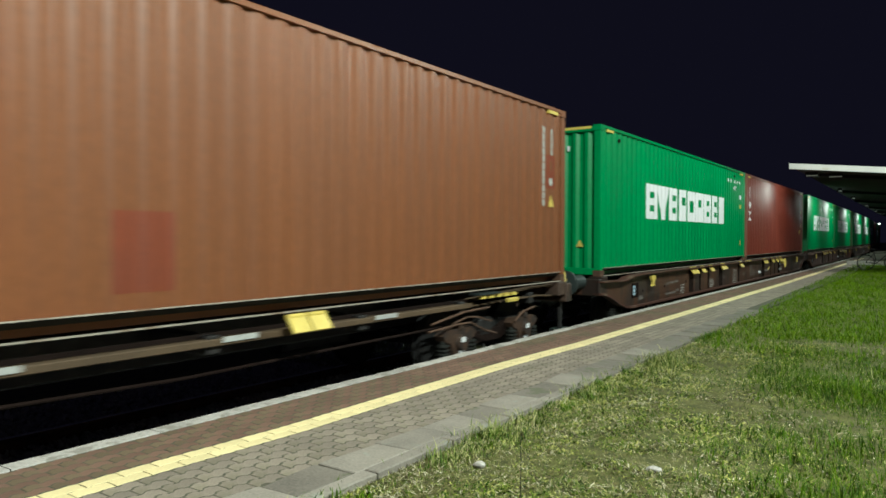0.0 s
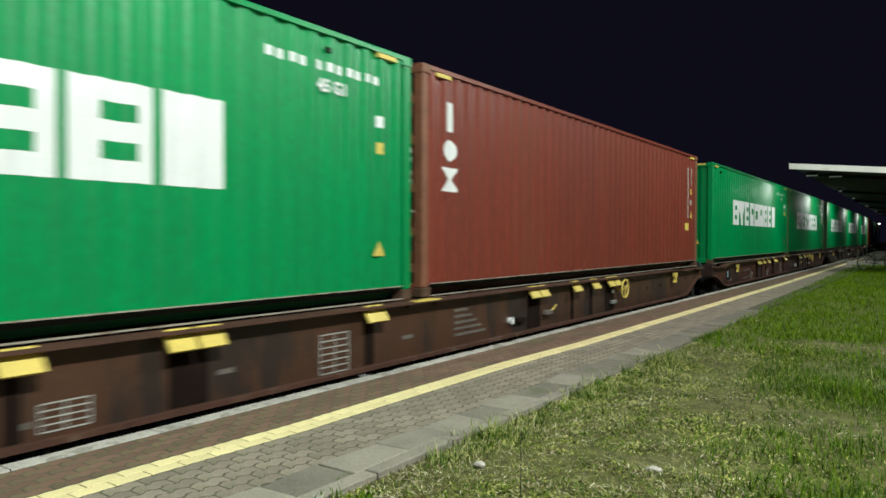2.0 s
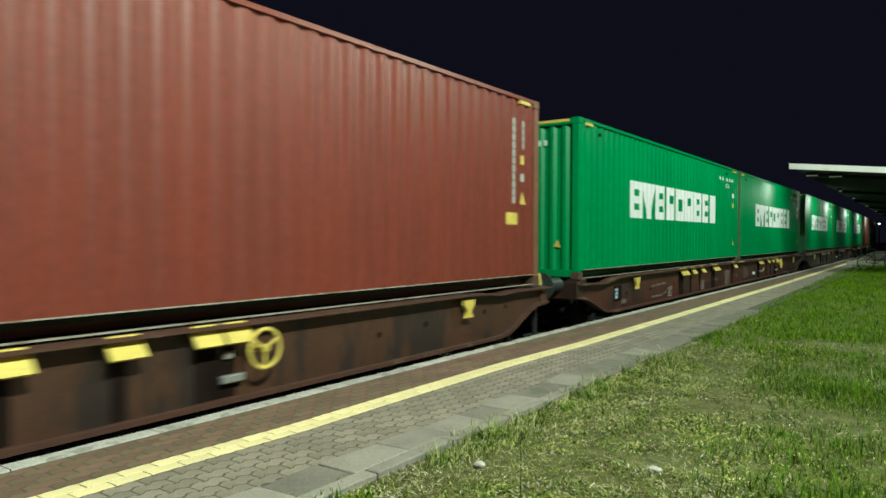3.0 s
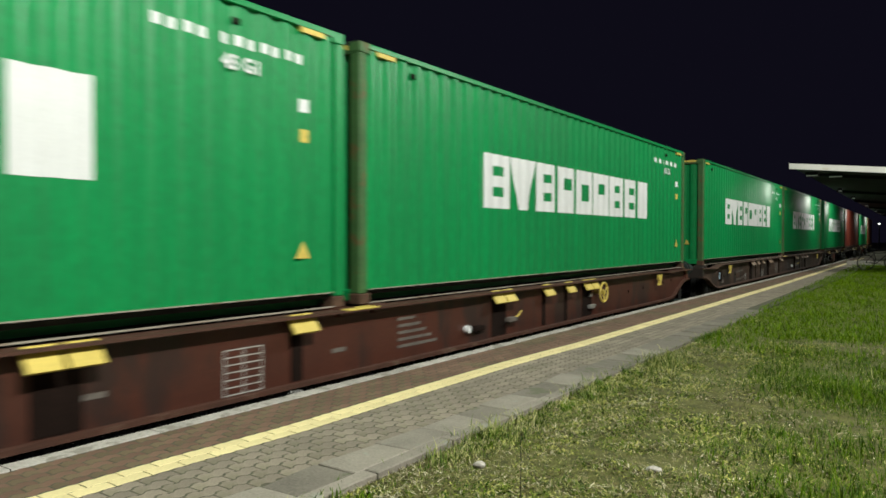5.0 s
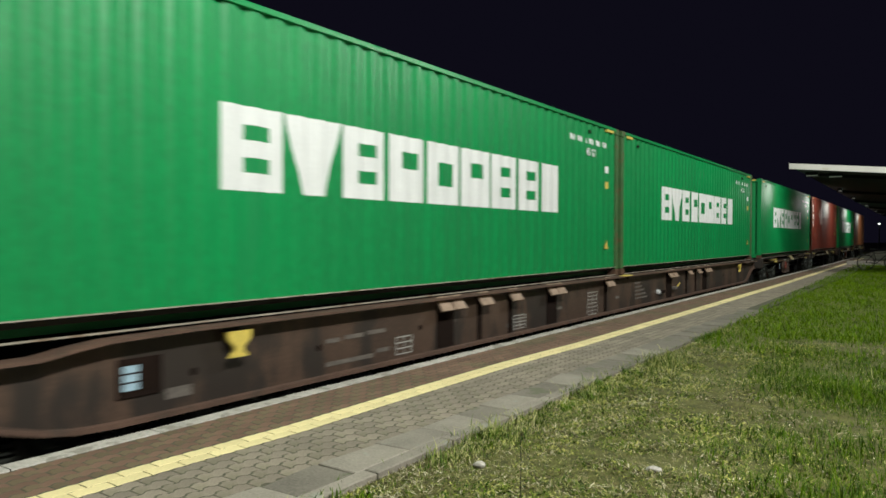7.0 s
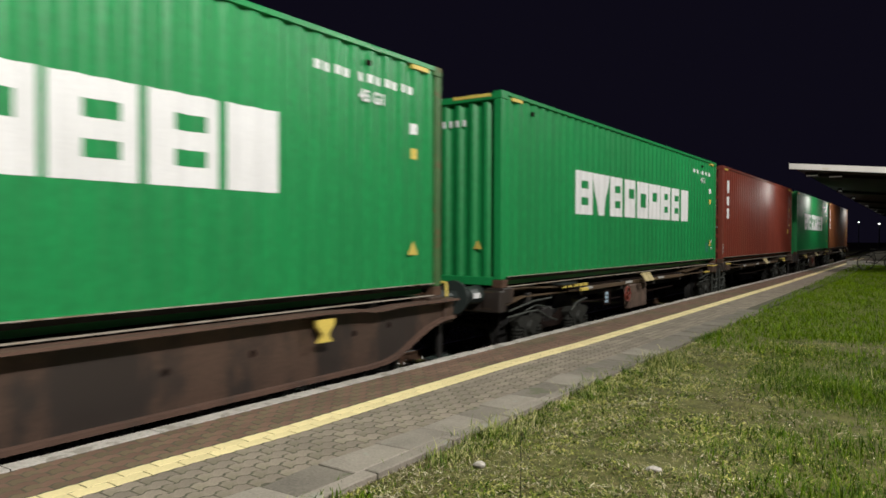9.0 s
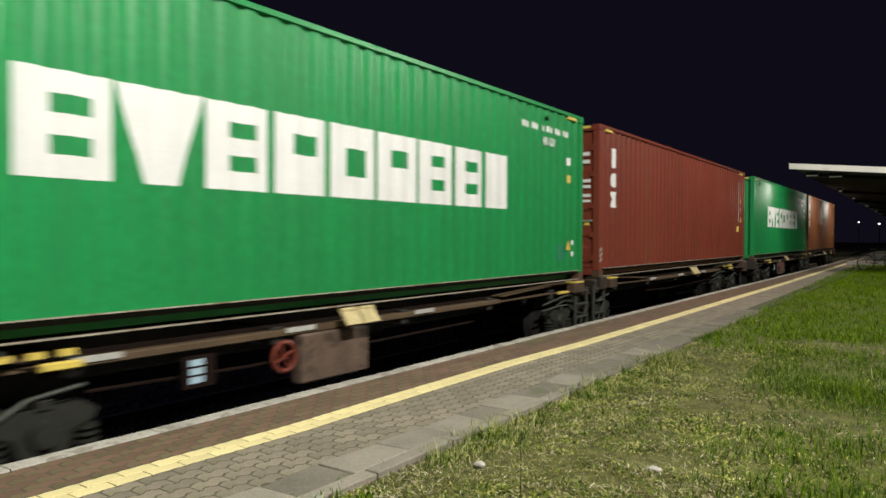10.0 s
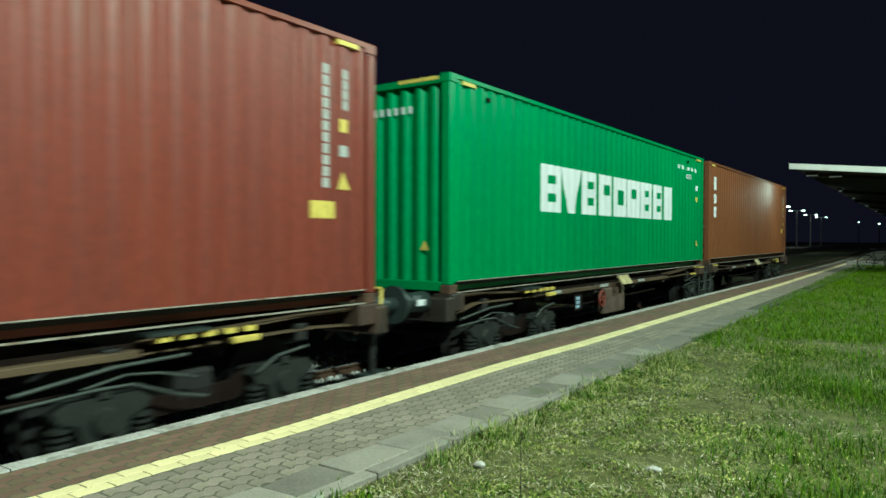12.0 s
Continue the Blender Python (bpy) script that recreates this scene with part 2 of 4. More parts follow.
def rail_line(s):
    return np.interp(s, _s, _x), np.interp(s, _s, _y), np.interp(s, _s, _th)


def at(s, l, z=0.0):
    """The place s metres along the track and l metres to the platform's side of its middle."""
    x, y, th = rail_line(s)
    return Vector((float(x + l * np.cos(th)), float(y + l * np.sin(th)), z))


def travelled(t):
    return 9.10505 * t + 0.0917175 * t * (t - 6) / 6 - 0.00205862 * t * (t - 6) * (t - 12) / 36


def on_track(s, length, z):
    """The pose of a vehicle whose near end is at s, on the chord of its length."""
    a, b = at(s, 0), at(s + length, 0)
    d = b - a
    return pose(a.x, a.y, z, 0, 0, math.degrees(math.atan2(-d.x, d.y)))


MOVING = []   # thing, place along the train, length, height
WHEELS = []   # wheelset, its place on the bogie

# ------------------------------------------------------------------ setting: ground, platform, track


def sweep(bm, profile, s_list, lift=None):
    rows = []
    for s in s_list:
        rows.append([bm.verts.new(at(s, l, z if lift is None else z + lift(s, l))) for l, z in profile])
    for a, b in zip(rows, rows[1:]):
        for i in range(len(profile) - 1):
            bm.faces.new((a[i], a[i + 1], b[i + 1], b[i]))
    return bm


def bumps(s, l):
    if l < 3.8:
        return 0.0
    k = min((l - 3.8) / 1.0, 1.0)
    return k * 0.05 * noise.noise((s * 0.7, l * 0.7, 0)) + k * 0.02 * noise.noise((s * 3, l * 3, 5))


def build_ground():
    prof = [(-400, -0.75), (-60, -0.75), (-12, -0.75), (-4, -0.75), (-2.2, -0.72), (-1.6, -0.64), (0.95, -0.655), (1.71, -0.36), (1.72, -0.06), (3.66, -0.06), (3.7, -0.03)]
    prof += [(3.7 + 0.3 * i, -0.02) for i in range(1, 26)] + [(13, -0.02), (18, -0.02), (40, -0.02), (400, -0.02)]
    ss = list(np.arange(-400, -20, 20.0)) + list(np.arange(-20, 0, 2.0)) + list(np.arange(0, 26, 0.35)) + list(np.arange(26, 60, 1.5)) + list(np.arange(60, 415, 8))
    single("ground", sweep(B(), prof, ss, bumps), SOIL, "uneven soil with worn patches beside the track", "ground", "structure")


def paver_mesh(name, mat, a, b, h, d=0.011, g=0.0058):
    f = (0, .08, .17, .33, .42, .58, .67, .83, .92, 1)
    w = (-1, -1, 1, 1, -1, -1, 1, 1, -1, -1)
    low = [(g + (a - 2 * g) * u, g + d * k) for u, k in zip(f, w)]
    high = [(g + (a - 2 * g) * u, b - g + d * k) for u, k in zip(f, w)]
    outline = low + high[::-1]
    cx, cy = a / 2, b / 2
    bm = B()
    top = [bm.verts.new((cy - q + (-0.002 if q < cy else 0.002), p - cx, h)) for p, q in outline]
    bot = [bm.verts.new((cy - q, p - cx, h - 0.003)) for p, q in outline]
    base = [bm.verts.new((cy - q, p - cx, h - 0.05)) for p, q in outline]
    bm.faces.new(top[::-1])
    k = len(top)
    for i in range(k):
        j = (i + 1) % k
        bm.faces.new((top[i], top[j], bot[j], bot[i]))
        bm.faces.new((bot[i], bot[j], base[j], base[i]))
    bmesh.ops.recalc_face_normals(bm, faces=bm.faces[:])
    me = bpy.data.meshes.new(name)
    bm.to_mesh(me)
    bm.free()
    me.materials.append(mat)
    return me


def joined(name, meshes_at, mat, parent):
    """Many copies of small meshes as one mesh: pairs of (mesh, pose)."""
    verts, faces, off = [], [], 0
    for me, m in meshes_at:
        verts += [tuple(m @ v.co) for v in me.vertices]
        faces += [[i + off for i in p.vertices] for p in me.polygons]
        off += len(me.vertices)
    out = bpy.data.meshes.new(name)
    out.from_pydata(verts, [], faces)
    out.materials.append(mat)
    ob = new(name, out)
    ob.parent = parent
    ob["kind"] = "stuff"
    return ob


def line_shift(s):
    """The painted line wanders a little against the kerb."""
    return float(np.interp(s, [0, 2, 2.6, 3.6, 4.6, 6.8, 7.7, 8.6, 13, 24, 36, 60], [-0.18, -0.15, -0.145, -0.1, -0.12, -0.13, -0.1, -0.06, -0.05, -0.08, -0.19, -0.24]))


def build_platform():
    rnd = random.Random(3)
    bed = single("platform", sweep(B(), [(1.87, -0.66), (1.87, -0.0009), (3.66, -0.0009), (3.66, -0.2)], list(np.arange(-12, 120, 1.0))), SAND,
                 "narrow paved platform with a yellow safety line", "platform", "structure")
    a, b = 0.222, 0.108
    kinds = {"red": (paver_mesh("paver", REDPAVER, a, b, 0), REDPAVER_FAR), "line": (paver_mesh("line_paver", LINE, a, b, 0.002, 0.003, 0.0042), LINE_FAR),
             "grey": (paver_mesh("paver", PAVER, a, b, 0), PAVER_FAR)}
    rest = {k: [] for k in kinds}
    singles = 0
    rows = [(1.862 + .1142 * (i + 0.5), "red") for i in range(6)]
    rows += [(2.553 + b * (i + 0.5), "line") for i in range(2)]
    rows += [(2.772 + b * (i + 0.5), "grey") for i in range(6)]
    for j in range(int(66 / a)):
        for i, (l, kind) in enumerate(rows):
            s = -8.0 + j * a + (a / 2 if i % 2 else 0)
            sh = line_shift(s)
            k = 1 if 2.5 < l < 3.4 else (l - 1.915) / 0.6
            ll = l + sh * min(k, 1)
            p = at(s, ll, rnd.uniform(0.0, 0.0008))
            th = float(rail_line(s)[2]) - min(k, 1) * (line_shift(s + 0.3) - line_shift(s - 0.3)) / 0.6
            m = Matrix.Translation(p) @ Euler((rnd.uniform(-.003, .003), rnd.uniform(-.002, .002), th + rnd.uniform(-.008, .008))).to_matrix().to_4x4()
            if kind == "red":
                m = m @ Matrix.Diagonal((1.055 * (1 + sh / 0.6), 1, 1, 1))
            if 1.4 < s < 5.6 and singles < 300 and (kind != "grey" or s > 1.6):
                ob = new("paver" if kind != "line" else "line_paver", kinds[kind][0])
                ob.parent, ob.matrix_basis = bed, m
                singles += 1
            else:
                rest[kind].append((kinds[kind][0], m))
    for kind, lst in rest.items():
        joined("paver_field" if kind != "line" else "line_field", lst, kinds[kind][1], bed)
    # kerbstones along the track, chipped on their edge
    for j in range(68):
        s0 = -10 + j * 1.0
        bm = B()
        n = 8 if s0 < 20 else 2
        for i in range(n):
            sa, sb = s0 + 0.004 + i * 0.992 / n, s0 + 0.004 + (i + 1) * 0.992 / n
            if i == 0:
                chip = rnd.uniform(0, 0.015)
            nxt = rnd.choice((0.0, 0.004, 0.012, 0.03 if rnd.random() < 0.4 else 0.008))
            va = [at(sa, 1.68 + chip, -0.45), at(sa, 1.68 + chip, -0.022 - chip * .3), at(sa, 1.7 + chip, 0.0), at(sa, 1.845, 0.004), at(sa, 1.853, -0.03)]
            vb = [at(sb, 1.68 + nxt, -0.45), at(sb, 1.68 + nxt, -0.022 - nxt * .3), at(sb, 1.7 + nxt, 0.0), at(sb, 1.845, 0.004), at(sb, 1.853, -0.03)]
            va, vb = [bm.verts.new(v) for v in va], [bm.verts.new(v) for v in vb]
            for q in range(4):
                bm.faces.new((va[q], va[q + 1], vb[q + 1], vb[q]))
            bm.faces.new(va)
            bm.faces.new(vb[::-1])
            chip = nxt
        bmesh.ops.recalc_face_normals(bm, faces=bm.faces[:])
        part("kerbstone", bm, KERB, bed)
    # concrete slabs beside the pavers, and a narrow edging strip towards the grass
    def slab(name, sa, sb, la, lb, z, skew, mat):
        bm = B()
        corners = ((sa + .007, la + rnd.uniform(-skew, skew)), (sb - .007, la + rnd.uniform(-skew, skew)), (sb - .007, lb), (sa + .007, lb))
        top = [bm.verts.new(at(p, q, z + rnd.uniform(-.005, .005))) for p, q in corners]
        low = [bm.verts.new(v.co + Vector((0, 0, -0.08))) for v in top]
        bm.faces.new(top[::-1])
        for i in range(4):
            bm.faces.new((top[i], top[(i + 1) % 4], low[(i + 1) % 4], low[i]))
        bmesh.ops.recalc_face_normals(bm, faces=bm.faces[:])
        bmesh.ops.bevel(bm, geom=[e for e in bm.edges if all(v.co.z > -0.03 for v in e.verts)], offset=0.006, segments=1, affect="EDGES")
        part(name, bm, mat, bed)
    near = (0.6, 1.5, 2.2, 2.66, 3.12, 3.66, 4.14, 4.62, 5.0, 5.5, 6.14, 6.64, 7.2, 7.75, 8.2, 8.7, 9.2)
    cuts = [*np.arange(-8, 0.6, .5), *near, *np.arange(9.7, 15, .5)]
    for sa, sb in zip(cuts, cuts[1:]):
        bright = 3.6 < sa < 4.2 or 6.1 < sa < 6.6 or rnd.random() < .3
        slab("slab", sa, sb, 3.3 + min(0, line_shift(sa) + .12), 3.588 if sa < 6 else 3.69, .012 if bright else .004, .022, CONCRETE_PALE if bright else CONCRETE)
    s = -8.0
    while s < 6.0:
        slab("edging_strip", s, s + .8, 3.592, 3.7, .014, .004, CONCRETE_PALE)
        s += .8


def build_track(off, s0, s1, label):
    ss = list(np.arange(s0, s1, 1.0))
    track = tagged(new("railway_track"), label, "track", kind="structure")
    for side in (-1, 1):
        c = off + side * 0.7525
        prof = [(c - .075, -0.655), (c - .075, -0.645), (c - .012, -0.63), (c - .009, -0.54), (c - .036, -0.53), (c - .036, -0.504), (c - .03, -0.5), (c + .03, -0.5), (c + .036, -0.504), (c + .036, -0.53),
                (c + .009, -0.54), (c + .012, -0.63), (c + .075, -0.645), (c + .075, -0.655)]
        rail = part("rail", sweep(B(), prof, ss), RUST, track)
        head = [(c - .03, -0.4985), (c + .03, -0.4985)]
        part("running_surface", sweep(B(), [(c - .032, -0.503), *head, (c + .032, -0.503)], ss), STEEL, rail, "polished steel running surface")
    bm = box(B(), -1.25, 1.25, -0.12, 0.12, -0.78, -0.645, 0.01)
    me = bpy.data.meshes.new("sleeper")
    bm.to_mesh(me)
    bm.free()
    me.materials.append(WOOD)
    for s in np.arange(s0, min(s1, s0 + 60), 0.6):
        ob = new("sleeper", me)
        p = at(s, off)
        ob.parent, ob.matrix_basis = track, pose(p.x, p.y, 0, 0, 0, math.degrees(float(rail_line(s)[2])))


def build_ballast():
    """Crushed stone in the track bed, as far as one can see between the wagons."""
    rnd = random.Random(5)
    stones = []
    for k in range(6):
        bm = B()
        bmesh.ops.create_icosphere(bm, subdivisions=1, radius=0.03)
        for v in bm.verts:
            v.co *= rnd.uniform(0.65, 1.25)
        me = bpy.data.meshes.new("stone")
        bm.to_mesh(me)
        bm.free()
        stones.append(me)
    lst = []
    for k in range(21000):
        s = rnd.uniform(1.2, 8) if k < 18500 else rnd.uniform(8, 20)
        l = rnd.uniform(-2.4, 1.64) if k % 3 else rnd.uniform(.85, 1.66)
        p = at(s, l, -0.645 + max(0, l - .95) * .42 + rnd.uniform(-0.005, 0.02))
        lst.append((stones[k % 6], Matrix.Translation(p) @ Euler([rnd.uniform(0, 6) for _ in "xyz"]).to_matrix().to_4x4()))
    ob = joined("ballast", lst, BALLAST, None)
    tagged(ob, "pale crushed stone ballast between rails and platform", "ballast", kind="stuff")


def blades(name, mat, count, region, h0, h1, width, seed, label, keep=None, flat=1.0):
    rng = np.random.default_rng(seed)
    verts, faces = [], []
    s = region[0] + (region[1] - region[0]) * rng.random(count * 2) ** region[4]
    l = region[2] + (region[3] - region[2]) * rng.random(count * 2)
    done = 0
    for a, b in zip(s, l):
        if done >= count:
            break
        v = noise.noise((a * 0.9, b * 0.9, seed)) + 0.5 * noise.noise((a * 2.7, b * 2.7, seed)) + 0.55 * noise.noise((a * 8.5, b * 8.5, seed))
        if keep and not keep(a, b, v, rng.random()):
            continue
        done += 1
        p = at(a, b, -0.023 + bumps(a, b))
        h = (h0 + (h1 - h0) * rng.random() ** 2) * (0.75 + 0.6 * max(v, -0.5))
        ang, lean, w = rng.random() * 6.283, 0.2 + rng.random() * flat, width * (0.6 + 0.8 * rng.random())
        dx, dy = math.cos(ang), math.sin(ang)
        ln = h * lean
        i = len(verts)
        verts += [(p.x - dy * w, p.y + dx * w, p.z), (p.x + dy * w, p.y - dx * w, p.z),
                  (p.x + dx * ln * .35 - dy * w * .8, p.y + dy * ln * .35 + dx * w * .8, p.z + h * .6), (p.x + dx * ln * .35 + dy * w * .8, p.y + dy * ln * .35 - dx * w * .8, p.z + h * .6),
                  (p.x + dx * ln, p.y + dy * ln, p.z + h)]
        faces += [(i, i + 1, i + 3, i + 2), (i + 2, i + 3, i + 4)]
    me = bpy.data.meshes.new(name)
    me.from_pydata(verts, [], faces)
    me.materials.append(mat)
    tagged(new(name, me), label, "grass", kind="stuff")


def build_grass():
    def worn(s, l):
        return 1 - .75 * min(1, max(0, (l - 5.0 + (s - 5) * .1) / 1.0, (s - 9) / 2))

    def tall(s, l):
        return min(1, max(0, (l - 5.0 + (s - 5) * .12) / .9)) * min(1, max(0, (10 - s) / 2.0))
    blades("grass", GRASS, 95000, (1.0, 13, 3.72, 8.8, 1.3), 0.008, 0.038, 0.002, 1, "short trampled grass with dry straw and bare patches", lambda s, l, v, r: r < (.6 + 1.1 * v) * worn(s, l), 2.2)
    blades("ground_cover", COVER, 150000, (2.0, 13, 3.74, 9.0, 1.4), 0.006, 0.026, 0.006, 4, "low leafy clover and moss between the grass", lambda s, l, v, r: r < (.65 + .9 * v) * worn(s, l), 3.0)
    blades("leaf_litter", LITTER, 60000, (2.0, 11, 3.70, 8.0, 1.3), 0.006, 0.02, 0.0036, 11, "dry straw and dead leaves strewn over soil", lambda s, l, v, r: r < worn(s, l), 7.0)
    blades("grass", GRASS, 9000, (1.5, 13, 3.6, 4.05, 1.2), 0.03, 0.13, 0.0024, 8, "ragged grass fringe growing over the slab edge", lambda s, l, v, r: r < .35 + 1.2 * v and r < (l - 3.58) / .2, 1.5)
    blades("grass", LUSH, 5000, (1.5, 13, 3.66, 3.95, 1.1), 0.02, 0.08, 0.004, 21, "dark green weeds along the slab edge", lambda s, l, v, r: v > .15 and r < (l - 3.6) / .15, 1.8)
    blades("grass", LUSH, 46000, (3.2, 10, 4.8, 9.0, 1.0), 0.03, 0.15, 0.0026, 6, "tall soft green grass in loose tufts", lambda s, l, v, r: r < tall(s, l) * (.45 + .8 * v), 1.2)
    blades("grass", GRASS, 1600, (3.2, 9.2, 4.6, 8.5, 1.0), 0.05, 0.17, 0.0018, 16, "pale seed stalks among the tall grass", lambda s, l, v, r: r < tall(s, l) * (.4 + .8 * v), 1.2)
    blades("grass", LUSH, 70000, (2.6, 14, 3.8, 9.5, 1.1), 0.01, 0.036, 0.0024, 2, "fresh green grass in patches", lambda s, l, v, r: r < (.5 + v * .9) * min(1, max(.4, (l - 4.3) / 1.6, (s - 6) / 4)), 1.6)
    blades("grass", LAWN, 130000, (9.2, 45, 2.9, 11, 1.45), 0.04, 0.15, 0.0045, 3, "dense green lawn beside the platform", lambda s, l, v, r: r < min(1, max(0, (s - 9.6) / 2.2 + v * .6)) and l > np.interp(s, (10, 13, 16, 20, 29, 45), (3.78, 3.65, 3.55, 3.42, 3.15, 2.95)) + .1 * v, 1.2)


# ------------------------------------------------------------------ containers
CL, CW, CH = 12.192, 2.438, 2.896
SIDE = CW / 2 - 0.02


def corr_profile(y0, y1, start, period, depth):
    """Breaks of a trapezoid corrugation between y0 and y1: pairs of place and depth."""
    q = [(0, 0), (0.26, 0), (0.5, 1), (0.76, 1), (1, 0)]
    pts = []

    def d_at(y):
        f = ((y - start) / period) % 1
        return float(np.interp(f, [a for a, _ in q], [b for _, b in q])) * depth
    ys = [y0, y1]
    k = math.floor((y0 - start) / period)
    while start + k * period < y1:
        for a, _ in q[:-1]:
            y = start + (k + a) * period
            if y0 < y < y1:
                ys.append(y)
        k += 1
    return [(y, d_at(y)) for y in sorted(ys)]


def side_strip(bm, y0, y1, z0, z1, off=0.0, sign=1):
    """A sheet that follows the corrugated side, off metres proud of it."""
    prof = corr_profile(y0, y1, 0.22, 0.2785, 0.026) if y1 > y0 else []
    a = [bm.verts.new((sign * (SIDE - d + off), y, z0)) for y, d in prof]
    b = [bm.verts.new((sign * (SIDE - d + off), y, z1)) for y, d in prof]
    for i in range(len(prof) - 1):
        q = (a[i], a[i + 1], b[i + 1], b[i])
        bm.faces.new(q if sign > 0 else q[::-1])
    return bm


def block(bm, y0, y1, levels, hole, off):
    """A painted block on the corrugated side with two slots through it."""
    prof = corr_profile(y0, y1, 0.22, 0.2785, 0.026)
    prof = sorted(set(prof + [corr_profile(h, h + 1e-4, 0.22, 0.2785, 0.026)[0] for h in hole]))
    grid = [[bm.verts.new((SIDE - d + off, y, z)) for z in levels] for y, d in prof]
    for i in range(len(prof) - 1):
        for j in range(len(levels) - 1):
            inside = hole[0] - 1e-6 <= prof[i][0] and prof[i + 1][0] <= hole[1] + 1e-6
            if not (inside and j % 2):
                bm.faces.new((grid[i][j], grid[i + 1][j], grid[i + 1][j + 1], grid[i][j + 1]))
    return bm


def painted_shape(bm, y0, y1, low, high, off=0.0025, step=0.03):
    """A painted shape on the corrugated side, between the heights low(y) and high(y)."""
    ys = sorted({p for p, _ in corr_profile(y0, y1, 0.22, 0.2785, 0.026)} | set(np.linspace(y0, y1, max(2, int((y1 - y0) / step))).tolist()))
    x = [SIDE - corr_profile(y, y + 1e-4, 0.22, 0.2785, 0.026)[0][1] + off for y in ys]
    a = [bm.verts.new((p, y, low(y))) for p, y in zip(x, ys)]
    b = [bm.verts.new((p, y, high(y))) for p, y in zip(x, ys)]
    for i in range(len(ys) - 1):
        if max(high(ys[i]) - low(ys[i]), high(ys[i + 1]) - low(ys[i + 1])) > 1e-4:
            bm.faces.new((a[i], a[i + 1], b[i + 1], b[i]))
    return bm


def end_strip(bm, x0, x1, z0, z1, off=0.0, y=0.045, sign=-1):
    prof = corr_profile(x0, x1, -1.12, 0.2489, 0.046)
    a = [bm.verts.new((x, y + sign * (off - d), z0)) for x, d in prof]
    b = [bm.verts.new((x, y + sign * (off - d), z1)) for x, d in prof]
    for i in range(len(prof) - 1):
        bm.faces.new((a[i], a[i + 1], b[i + 1], b[i]))
    return bm


